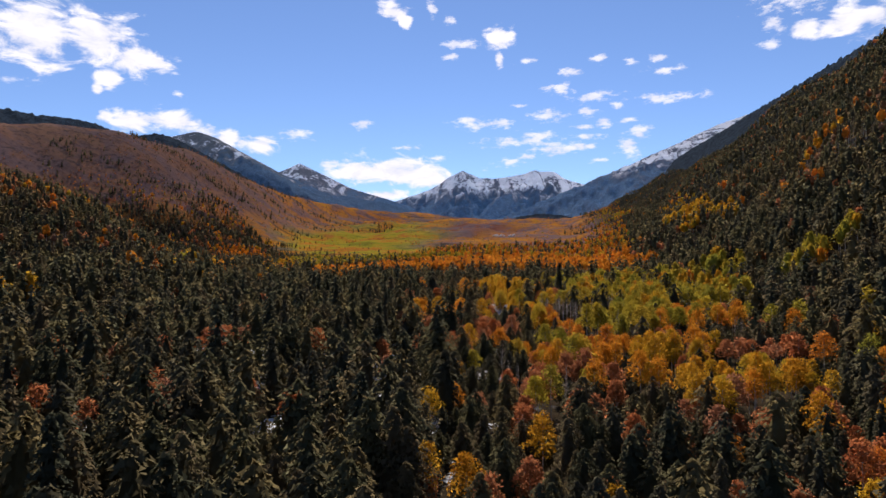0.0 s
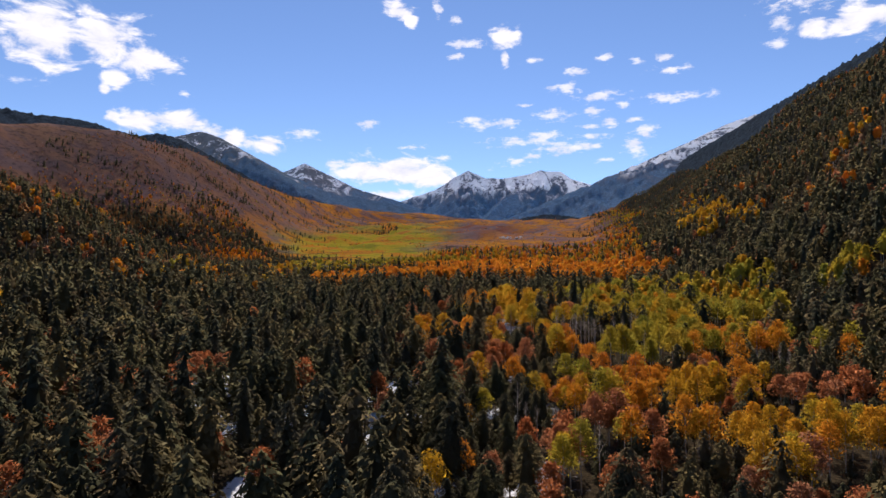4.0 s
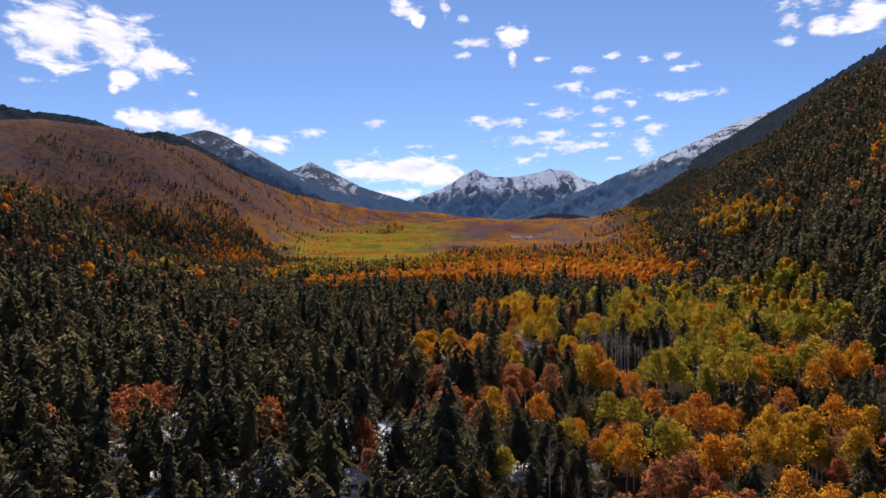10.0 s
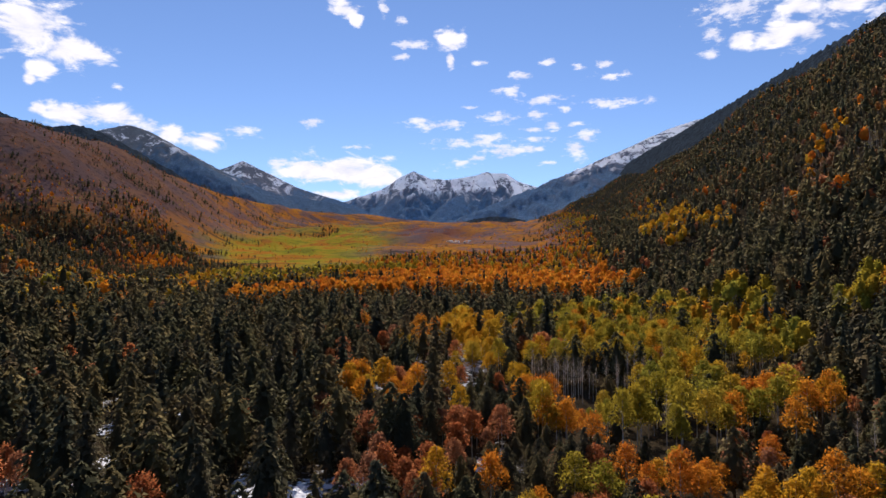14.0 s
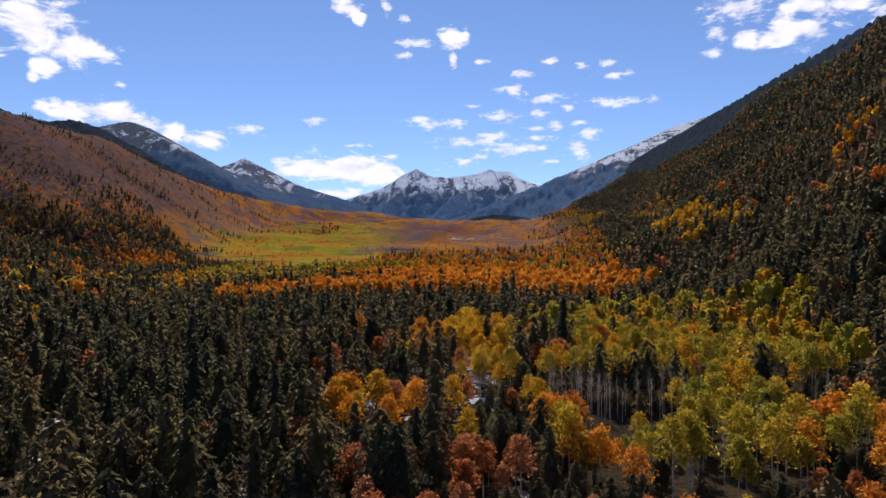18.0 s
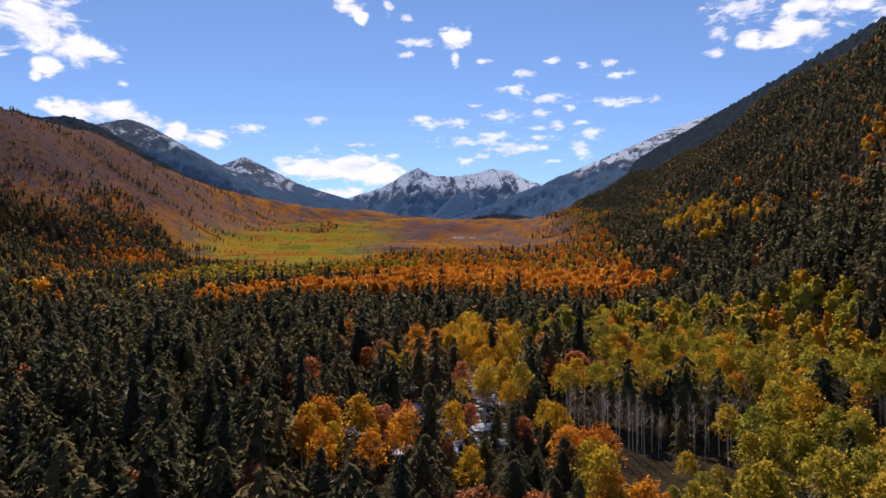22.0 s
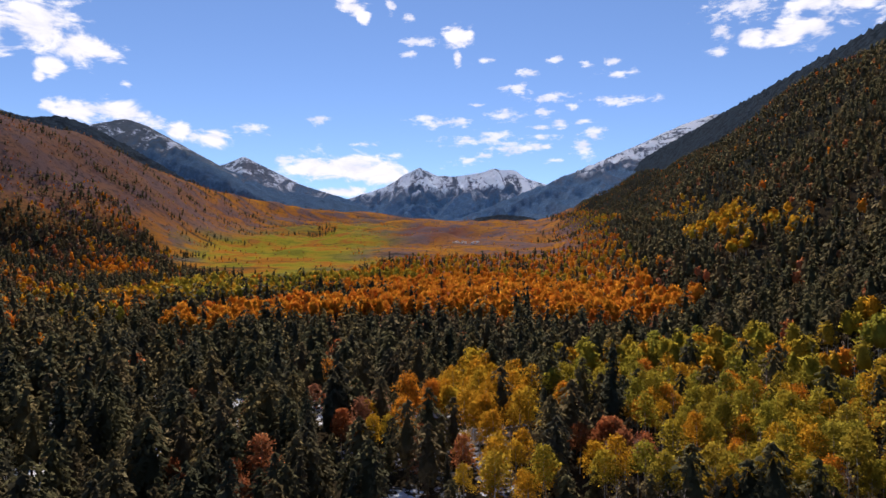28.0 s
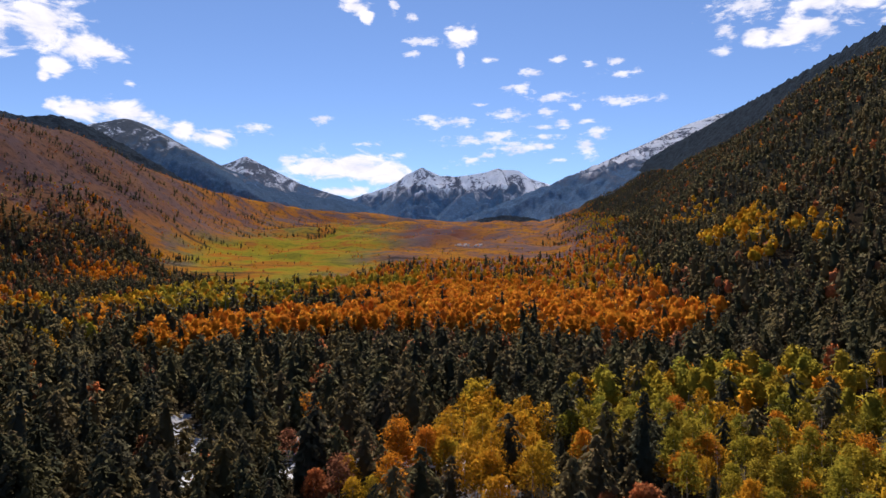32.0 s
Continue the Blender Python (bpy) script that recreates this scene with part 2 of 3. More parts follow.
BROWN = [(0.0, (0.24, 0.115, 0.055)), (0.35, (0.30, 0.15, 0.050)), (0.7, (0.19, 0.12, 0.085)), (1.0, (0.34, 0.16, 0.040))]
# How pale the leaves of each kind are.
PALE = {"yellow": 1.3, "orange": 1.25, "green": 1.35, "rust": 1.25, "brown": 1.2, "pine": 1.6, "fir": 1.5}
COLOURS = {"pine": CONIFER, "fir": FIR, "yellow": YELLOW, "orange": ORANGE, "green": GREEN, "rust": RUST, "bare": BARE, "brown": BROWN}
COLOURS = {k: [(at, tuple(PALE.get(k, 1.0) * c for c in rgb)) for at, rgb in v] for k, v in COLOURS.items()}
THROUGH = {"pine": 0.5, "fir": 0.5, "bare": 0.1}
LEAF = {k: leaf_material(k + "_foliage", v, "tree", THROUGH.get(k, 0.52)) for k, v in COLOURS.items()}
LEAF_FAR = {k: leaf_material(k + "_foliage_far", v, "stuff", THROUGH.get(k, 0.52)) for k, v in COLOURS.items()}
BARK = {"pine": bark_material("pine_bark", (0.05, 0.032, 0.02), (0.14, 0.085, 0.05), 4.0, (1, 1, 0.25)),
        "aspen": bark_material("aspen_bark", (0.10, 0.09, 0.075), (0.62, 0.58, 0.50), 3.0, (1, 1, 1.6))}
BARK["fir"] = BARK["pine"]


def fall(tree, value, low, high):
    """1 below low, 0 above high."""
    return calc(tree, "SUBTRACT", 1.0, grow(tree, value, low, high))


def ground_material():
    made = bpy.data.materials.new("valley_ground")
    tree = nodes_of(made)
    where = put(tree, "ShaderNodeNewGeometry").outputs["Position"]
    axes = put(tree, "ShaderNodeSeparateXYZ", [(0, where)])
    x, y, z = axes.outputs
    broad = noise_of(tree, where, 0.004, 5.0, 0.6, 0.6)
    patchy = noise_of(tree, where, 0.016, 6.0, 0.6, 0.4)
    tufts = noise_of(tree, where, 0.11, 5.0, 0.7)
    litter = noise_of(tree, where, 1.3, 5.0, 0.7)
    soil = ramp(tree, litter, [(0.3, (0.022, 0.018, 0.012)), (0.55, (0.055, 0.042, 0.026)), (0.8, (0.10, 0.075, 0.04))])
    snow = grow(tree, calc(tree, "ADD", noise_of(tree, where, 0.028, 4.0, 0.6, 0.5), calc(tree, "MULTIPLY", noise_of(tree, where, 0.5, 4.0), 0.30)), 0.71, 0.76)
    stand = vector(tree, "LENGTH", vector(tree, "MULTIPLY", vector(tree, "SUBTRACT", where, (45, 328, 0)), (1 / 44, 1 / 40, 0)))
    snow = calc(tree, "MULTIPLY", snow, grow(tree, stand, 0.85, 1.1))
    near = calc(tree, "MULTIPLY", fall(tree, y, 420.0, 560.0), fall(tree, calc(tree, "ABSOLUTE", calc(tree, "ADD", x, 70.0)), 65.0, 90.0))
    close = None
    for cx, cy in CLEARINGS:
        gap = vector(tree, "LENGTH", vector(tree, "MULTIPLY", vector(tree, "SUBTRACT", where, (cx, cy, 0)), (1 / 4.4, 1 / 8, 0)))
        close = gap if close is None else calc(tree, "MINIMUM", close, gap)
    drift = fall(tree, calc(tree, "ADD", close, calc(tree, "MULTIPLY", calc(tree, "SUBTRACT", noise_of(tree, where, 0.35, 4.0), 0.5), 2.4)), 0.75, 0.95)
    snow = calc(tree, "MAXIMUM", snow, drift)
    wood = blend(tree, calc(tree, "MULTIPLY", snow, near), soil, (0.80, 0.82, 0.86))
    # Shrubs and bare aspen stems on the open slopes: mauve grey, rust and orange.
    slope = ramp(tree, patchy, [(0.38, (0.24, 0.155, 0.14)), (0.47, (0.32, 0.17, 0.11)), (0.53, (0.52, 0.21, 0.046)), (0.62, (0.58, 0.25, 0.034))])
    slope = blend(tree, grow(tree, tufts, 0.5, 0.68), slope, (0.12, 0.085, 0.06))
    meadow = ramp(tree, patchy, [(0.37, (0.25, 0.225, 0.030)), (0.45, (0.36, 0.31, 0.030)), (0.52, (0.46, 0.31, 0.034)), (0.60, (0.50, 0.20, 0.030))])
    meadow = blend(tree, grow(tree, tufts, 0.54, 0.72), meadow, (0.10, 0.105, 0.022))
    off = vector(tree, "MULTIPLY", vector(tree, "SUBTRACT", where, (-300, 1470, 0)), (1 / 165, 1 / 560, 0))
    bowl = fall(tree, calc(tree, "ADD", vector(tree, "LENGTH", off), calc(tree, "MULTIPLY", calc(tree, "SUBTRACT", broad, 0.5), 2.2)), 0.5, 1.4)
    open_land = blend(tree, bowl, slope, meadow)
    off = vector(tree, "MULTIPLY", vector(tree, "SUBTRACT", where, (-60, 1640, 0)), (1 / 120, 1 / 240, 0))
    heath = fall(tree, calc(tree, "ADD", vector(tree, "LENGTH", off), calc(tree, "MULTIPLY", calc(tree, "SUBTRACT", broad, 0.5), 2.2)), 0.45, 1.25)
    open_land = blend(tree, heath, open_land, ramp(tree, patchy, [(0.4, (0.23, 0.15, 0.14)), (0.5, (0.29, 0.12, 0.075)), (0.65, (0.20, 0.08, 0.05))]))
    gully = noise_of(tree, vector(tree, "MULTIPLY", where, (1.0, 4.0, 0.5)), 0.006, 5.0, 0.6, 1.2)
    open_land = blend(tree, calc(tree, "MULTIPLY", grow(tree, gully, 0.56, 0.66), 0.7), open_land, (0.062, 0.052, 0.040))
    high = grow(tree, calc(tree, "ADD", z, calc(tree, "MULTIPLY", patchy, 140.0)), 190.0, 275.0)
    high = calc(tree, "MULTIPLY", high, fall(tree, calc(tree, "ADD", y, calc(tree, "MULTIPLY", broad, 500.0)), 1650.0, 2050.0))
    open_land = blend(tree, calc(tree, "MULTIPLY", high, 0.75), open_land, blend(tree, grow(tree, tufts, 0.45, 0.65), (0.20, 0.13, 0.115), (0.095, 0.07, 0.066)))
    dark = ramp(tree, tufts, [(0.35, (0.034, 0.036, 0.026)), (0.7, (0.075, 0.066, 0.045))])
    side = grow(tree, calc(tree, "ADD", x, calc(tree, "MULTIPLY", y, -0.16)), -40.0, 60.0)
    open_land = blend(tree, side, open_land, dark)
    wooded = calc(tree, "SUBTRACT", 1.0, grow(tree, calc(tree, "ADD", calc(tree, "ADD", y, calc(tree, "MULTIPLY", x, 0.12)), calc(tree, "MINIMUM", calc(tree, "ADD", x, 300.0), 0.0)), 850.0, 950.0))
    wooded = calc(tree, "MULTIPLY", wooded, calc(tree, "MAXIMUM", grow(tree, x, -260.0, -160.0), fall(tree, calc(tree, "ADD", z, calc(tree, "MULTIPLY", patchy, 60.0)), 140.0, 195.0)))
    colour = blend(tree, wooded, open_land, wood)
    put(tree, "ShaderNodeOutputMaterial", [(0, surface(tree, colour, 0.95, tufts, 0.8, 2.0))])
    return made


def mountain_material(name, forest, rock, snow_low, snow_high, snow_need):
    made = bpy.data.materials.new(name)
    tree = nodes_of(made)
    shape = put(tree, "ShaderNodeNewGeometry")
    where = shape.outputs["Position"]
    z = put(tree, "ShaderNodeSeparateXYZ", [(0, where)]).outputs[2]
    streaks = noise_of(tree, vector(tree, "MULTIPLY", where, (1.0, 0.35, 0.35)), 0.012, 7.0, 0.65, 0.8)
    grain = noise_of(tree, where, 0.05, 6.0, 0.7)
    tops = noise_of(tree, where, 0.22, 3.0, 0.7)
    line = calc(tree, "ADD", z, calc(tree, "MULTIPLY", calc(tree, "SUBTRACT", streaks, 0.5), 560.0))
    # On the far peaks, forest comes already tinted with blue haze.
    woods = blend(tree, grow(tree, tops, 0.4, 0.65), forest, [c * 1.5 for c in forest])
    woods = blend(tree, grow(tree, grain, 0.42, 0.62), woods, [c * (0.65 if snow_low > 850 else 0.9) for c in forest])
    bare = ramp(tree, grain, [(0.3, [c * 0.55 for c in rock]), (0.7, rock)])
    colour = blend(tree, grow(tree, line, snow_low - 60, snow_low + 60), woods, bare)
    white = calc(tree, "MULTIPLY", grow(tree, line, snow_low, snow_high), grow(tree, calc(tree, "ADD", streaks, calc(tree, "MULTIPLY", grain, 0.6)), snow_need, snow_need + 0.1))
    colour = blend(tree, white, colour, (0.88, 0.89, 0.92))
    put(tree, "ShaderNodeOutputMaterial", [(0, surface(tree, colour, 0.95, calc(tree, "ADD", grain, calc(tree, "MULTIPLY", tops, 0.6)), 0.7, 10.0))])
    return made


# ---- meshes ----
def mesh_of(name, verts, tris, materials, which=None, tint=None, smooth=False, outward=None):
    mesh = bpy.data.meshes.new(name)
    verts, tris = np.asarray(verts, np.float32), np.asarray(tris, np.int32)
    mesh.vertices.add(len(verts))
    mesh.vertices.foreach_set("co", verts.ravel())
    mesh.loops.add(3 * len(tris))
    mesh.loops.foreach_set("vertex_index", tris.ravel())
    mesh.polygons.add(len(tris))
    mesh.polygons.foreach_set("loop_start", np.arange(0, 3 * len(tris), 3, dtype=np.int32))
    for m in materials:
        mesh.materials.append(m)
    if which is not None:
        mesh.polygons.foreach_set("material_index", np.asarray(which, np.int32))
    mesh.polygons.foreach_set("use_smooth", np.full(len(tris), smooth))
    if tint is not None:
        mesh.attributes.new("tint", "FLOAT", "POINT").data.foreach_set("value", np.asarray(tint, np.float32))
    if outward is not None:
        mesh.attributes.new("outward", "FLOAT_VECTOR", "POINT").data.foreach_set("vector", np.asarray(outward, np.float32).ravel())
    mesh.update(calc_edges=True)
    return mesh


def grid_tris(rows, cols):
    i = (np.arange(rows - 1)[:, None] * cols + np.arange(cols - 1)).ravel()
    return np.concatenate([np.stack([i, i + 1, i + cols + 1], 1), np.stack([i, i + cols + 1, i + cols], 1)])


# ---- ground and mountains ----
def build_ground():
    angle = np.radians(np.concatenate([np.arange(-180, -56, 4.0), np.arange(-56, 54, 0.33), np.arange(54, 180.1, 4.0)]))
    far = np.concatenate([[0.5], 14 * 1.0205 ** np.arange(0, 288)])
    far = np.append(far[far < 4850], 4880)
    a, r = np.meshgrid(angle, far)
    x, y = r * np.sin(a), r * np.cos(a)
    z = ground_z(x, y)
    mesh = mesh_of("ground", np.stack([x, y, z], -1).reshape(-1, 3), grid_tris(*x.shape)[:, ::-1], [ground_material()], smooth=True)
    tagged(new("ground", mesh), "wooded valley floor with snow patches and rust-brown slopes", "ground", kind="structure")


build_ground()


def build_mountain(label, crests, steep, rough, material, near, far, left, right, seed, shag=0.0):
    """A range as a sheet of land under its crest lines, cut by gullies. left, right: its bearings in degrees. shag: how high its treetops stand."""
    a, r = np.meshgrid(np.radians(np.arange(left, right, 0.18)), np.linspace(near, far, 120))
    x, y = r * np.sin(a), r * np.cos(a)
    z = np.full(x.shape, -500.0)
    for n, crest in enumerate(crests):
        d, top = off_line(x, y, crest)
        ribs = np.abs(wave(x, y * 0.6, 240, seed + n, 5))
        z = soft_max(z, top - steep * d ** 0.97 - rough * ribs * np.minimum(d / 260, 1.3) + 0.05 * rough * wave(x, y, 90, seed + 1, 3), 14)
    z = np.maximum(z, ground_z(x, y) - 60) + shag * np.random.default_rng(seed).random(x.shape) ** 2
    mesh = mesh_of("mountain", np.stack([x, y, z], -1).reshape(-1, 3), grid_tris(*x.shape)[:, ::-1], [material], smooth=True)
    return tagged(new("mountain", mesh), label, "mountain", kind="structure")


# Pale blue in the next three forest colours stands in for distance haze.
HAZY_DARK_PEAK = mountain_material("hazy_dark_peak", (0.105, 0.165, 0.235), (0.20, 0.22, 0.24), 640, 780, 0.83)
HAZY_SNOW_PEAK = mountain_material("hazy_snow_peak", (0.125, 0.20, 0.29), (0.22, 0.235, 0.27), 560, 680, 0.80)
HAZY_TWIN_PEAK = mountain_material("hazy_twin_peak", (0.125, 0.20, 0.29), (0.20, 0.22, 0.27), 520, 640, 0.70)
WOODED = mountain_material("wooded_ridge", (0.050, 0.066, 0.080), (0.11, 0.105, 0.10), 900, 1200, 0.9)
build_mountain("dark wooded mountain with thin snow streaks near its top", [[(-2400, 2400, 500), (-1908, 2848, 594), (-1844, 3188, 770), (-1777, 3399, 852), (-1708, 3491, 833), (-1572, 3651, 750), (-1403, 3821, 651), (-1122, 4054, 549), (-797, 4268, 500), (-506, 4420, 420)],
    [(-1777, 3399, 840), (-1500, 3150, 620), (-1200, 2950, 380)]], 0.52, 24, HAZY_DARK_PEAK, 2500, 4750, -46, -4, 11)
build_mountain("grey mountain with a snow-dusted summit", [[(-1759, 4077, 581), (-1535, 4169, 737), (-1428, 4208, 793), (-1260, 4263, 710), (-1079, 4313, 620), (-817, 4372, 541), (-506, 4420, 440)], [(-1428, 4208, 785), (-1200, 3900, 560), (-1050, 3700, 400)]], 0.52, 28, HAZY_SNOW_PEAK, 3400, 4800, -25, -4, 12)
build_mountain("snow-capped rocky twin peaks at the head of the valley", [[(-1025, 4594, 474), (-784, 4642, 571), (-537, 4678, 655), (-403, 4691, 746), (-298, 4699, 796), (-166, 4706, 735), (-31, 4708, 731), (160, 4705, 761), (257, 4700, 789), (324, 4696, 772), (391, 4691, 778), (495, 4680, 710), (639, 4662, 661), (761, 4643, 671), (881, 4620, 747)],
    [(257, 4690, 786), (131, 4468, 652), (-28, 4159, 509), (-99, 4003, 420), (-164, 3845, 326)], [(391, 4680, 770), (430, 4400, 600), (451, 4122, 460), (420, 3900, 360)], [(-298, 4690, 791), (-371, 4463, 631), (-445, 4216, 504), (-495, 4018, 400)]], 0.57, 75, HAZY_TWIN_PEAK, 3500, 4860, -14, 13, 13)
build_mountain("long snowy mountain ridge above dark woods", [[(760, 4620, 640), (869, 4561, 705), (984, 4441, 750), (1120, 4283, 818), (1254, 4105, 903), (1370, 3924, 939), (1460, 3760, 950), (1553, 3566, 925), (1674, 3216, 837)]], 0.50, 34, HAZY_TWIN_PEAK, 2100, 4750, -3, 30, 14)
build_mountain("dark wooded hill behind the rust-brown slope", [[(-1400, 900, 402), (-1073, 1476, 432), (-1089, 1601, 437), (-1094, 1731, 448), (-1090, 1832, 478), (-1083, 1940, 481), (-1055, 2114, 450), (-1005, 2292, 387), (-934, 2471, 330)]], 0.62, 26, WOODED, 1300, 3000, -56, -18, 15, 6.0)
build_mountain("long dark wooded ridge beyond the near slope", [[(950, -300, 614), (950, 600, 628), (950, 2600, 634), (900, 3100, 608), (760, 3700, 490), (560, 4250, 360)]], 1.25, 10, WOODED, 1000, 4500, 4, 62, 17, 7.0)
build_mountain("low dark wooded hill below the snowy peaks", [[(-20, 2760, 250), (90, 2800, 278), (190, 2820, 292), (300, 2810, 276), (430, 2760, 240)]], 0.45, 14, WOODED, 2450, 3300, -5, 12, 16, 6.0)

# ---- trees ----
def turn_z(p, a):
    c, s = np.cos(a), np.sin(a)
    return np.stack([p[..., 0] * c - p[..., 1] * s, p[..., 0] * s + p[..., 1] * c, p[..., 2]], -1)


def stem(points, radii, sides):
    """A tapered stem along points, as triangles."""
    points, verts = np.asarray(points, float), []
    for p, r in zip(points, radii):
        a = np.arange(sides) * 2 * np.pi / sides
        verts.append(np.stack([p[0] + r * np.cos(a), p[1] + r * np.sin(a), np.full(sides, p[2])], 1))
    tris = []
    for k in range(len(points) - 1):
        for i in range(sides):
            j = (i + 1) % sides
            tris += [(k * sides + i, k * sides + j, (k + 1) * sides + j), (k * sides + i, (k + 1) * sides + j, (k + 1) * sides + i)]
    return np.concatenate(verts), np.array(tris)


def joined(pieces):
    verts, tris, outs, base = [], [], [], 0
    for piece in pieces:
        v, t = piece[:2]
        verts.append(v)
        tris.append(np.asarray(t) + base)
        outs.append(piece[2] if len(piece) > 2 else v * [1, 1, 0] + [0, 0, 0.2])
        base += len(v)
    return np.concatenate(verts), np.concatenate(tris), np.concatenate(outs)


def loose(corners, middle=(0, 0, 0), rng=None, rough=0.35):
    """Free triangles from an array (n, 3, 3), and the way each of them faces: out from the middle of its mass."""
    out = corners.mean(1) - np.asarray(middle)
    out = out / np.maximum(np.linalg.norm(out, axis=1, keepdims=True), 1e-6)
    if rng is not None:
        out = out + rng.normal(0, rough, out.shape)
    return corners.reshape(-1, 3), np.arange(3 * len(corners)).reshape(-1, 3), np.repeat(out, 3, axis=0)


def bough_crown(rng, high, wide, low, boughs, sprays, size, power, lift):
    """Drooping boughs wound about the stem, each a loose fan of needle sprays, with gaps between them."""
    f = np.clip((np.arange(boughs) + rng.uniform(-0.3, 1.3, boughs)) / boughs, 0, 0.99)
    a = np.arange(boughs) * 2.4 + rng.uniform(-0.6, 0.6, boughs)
    mass = rng.uniform(0.6, 1.18, boughs) * (1 + 0.18 * np.sin(a - rng.uniform(0, 6.3)))
    r = wide * (1 - f ** power) ** 0.85 * np.minimum(1, 0.58 + 1.7 * f) * mass + 0.3
    z, droop = low + (high - low) * f, rng.uniform(0.05, 0.35, boughs)
    f, a, r, z, droop = [np.repeat(v, sprays) for v in (f, a, r, z, droop)]
    n = boughs * sprays
    s = rng.uniform(0.12, 1.1, n) ** 0.6
    across = rng.normal(0, 1, n) * (0.17 * r * s + 0.12)
    up = z + 0.30 * r * (1 - s) - droop * r * s * s + rng.normal(0, 1, n) * (0.04 * r + 0.06)
    at = np.stack([r * s * np.cos(a) - across * np.sin(a), r * s * np.sin(a) + across * np.cos(a), up], 1)
    # Each spray hangs outward and down, narrow at its root and ragged at its tip.
    turn, dip = a + rng.normal(0, 0.5, n), rng.uniform(0.25, 1.15, n)
    down = np.stack([np.cos(turn) * np.cos(dip), np.sin(turn) * np.cos(dip), -np.sin(dip)], 1) * size
    side = np.stack([-np.sin(turn), np.cos(turn), rng.normal(0, 0.25, n)], 1) * size * 0.42
    length = rng.uniform(0.6, 1.25, (n, 1))
    corners = np.stack([at - 0.6 * length * down, at + 0.5 * length * down + side * rng.uniform(0.5, 1.3, (n, 1)), at + 0.5 * length * down - side * rng.uniform(0.5, 1.3, (n, 1))], 1)
    corners += rng.normal(size=corners.shape) * 0.08 * size
    axis = np.zeros((n, 3))
    axis[:, 2] = at[:, 2] - lift * r - 0.3
    return loose(corners, axis, rng, 0.09)


def dome_crown(rng, high, wide, low, levels=((0.1, 0.8), (0.6, 0.9)), n=5):
    """The body of a far crown: a small ragged dome."""
    rings = []
    for f, w in levels:
        a = np.arange(n) * 2 * np.pi / n + rng.uniform(0, 1)
        r = wide * w * rng.uniform(0.78, 1.18, n)
        rings.append(np.stack([r * np.cos(a), r * np.sin(a), low + (high - low) * (f + rng.uniform(-0.1, 0.1, n))], 1))
    tip, out = np.array([0, 0, high]), []
    for u, v in zip(rings, rings[1:]):
        out += [np.array([u[i], u[(i + 1) % n], v[i]]) for i in range(n)] + [np.array([u[(i + 1) % n], v[(i + 1) % n], v[i]]) for i in range(n)]
    verts, tris, _ = loose(np.array(out + [np.array([v[i], v[(i + 1) % n], tip]) for i in range(n)]))
    return verts, tris, (verts - [0, 0, low + 0.3 * (high - low)]) / wide + rng.normal(0, 0.12, verts.shape)


def leaf_crown(rng, high, wide, low, lumps, leaves, size):
    """Lumps of loose leaf sprays over a domed crown."""
    out, middles = [], []
    for k in range(lumps):
        f = (k + 0.5) / lumps
        a, off = k * 2.4 + rng.uniform(-0.4, 0.4), wide * (0.62 * (1 - f ** 2.2)) * rng.uniform(0.6, 1.1)
        c = np.array([off * np.cos(a), off * np.sin(a), low + (high - low) * (0.12 + 0.72 * f)])
        r = wide * rng.uniform(0.34, 0.54)
        d = rng.normal(size=(leaves, 3))
        d /= np.linalg.norm(d, axis=1, keepdims=True)
        d[:, 2] = np.where(d[:, 2] < -0.45, -d[:, 2], d[:, 2])
        p = c + d * r * rng.uniform(0.55, 1.08, (leaves, 1)) * [1, 1, 0.85]
        e = rng.normal(size=(leaves, 3, 3)) * size
        out.append(p[:, None] + e)
        middles.append(np.tile(0.72 * c + 0.28 * np.array([0, 0, low + 0.2 * (high - low)]), (leaves, 1)))
    return loose(np.concatenate(out), np.concatenate(middles), rng, 0.22)


def trunk_of(rng, kind, high, girth, low, sides=7):
    bend = rng.uniform(-0.25, 0.25, 2)
    at = np.array([[0, 0, -0.6], [0, 0, 0.3], [*(bend * 0.5), high * 0.35], [*bend, high * 0.7], [0, 0, high * 0.97]])
    pieces = [stem(at, girth * np.array([1.35, 1.0, 0.78, 0.42, 0.06]), sides)]
    if kind not in ("pine", "fir"):
        for k in range(6):
            a, f = k * 2.2 + rng.uniform(-0.5, 0.5), rng.uniform(0.42, 0.78)
            out = rng.uniform(0.9, 2.0)
            base = np.array([bend[0] * f, bend[1] * f, high * f])
            tip = base + [out * np.cos(a), out * np.sin(a), rng.uniform(1.2, 2.4)]
            pieces.append(stem([base, 0.5 * (base + tip) - [0, 0, 0.15], tip], girth * np.array([0.35, 0.22, 0.06]), 4))
    else:
        for k in range(5):
            a, z = rng.uniform(0, 6.3), rng.uniform(0.12, 0.34) * high
            out = rng.uniform(0.6, 1.6)
            pieces.append(stem([[0, 0, z], [out * np.cos(a), out * np.sin(a), z - 0.1]], [0.05, 0.02], 3))
    return joined(pieces)


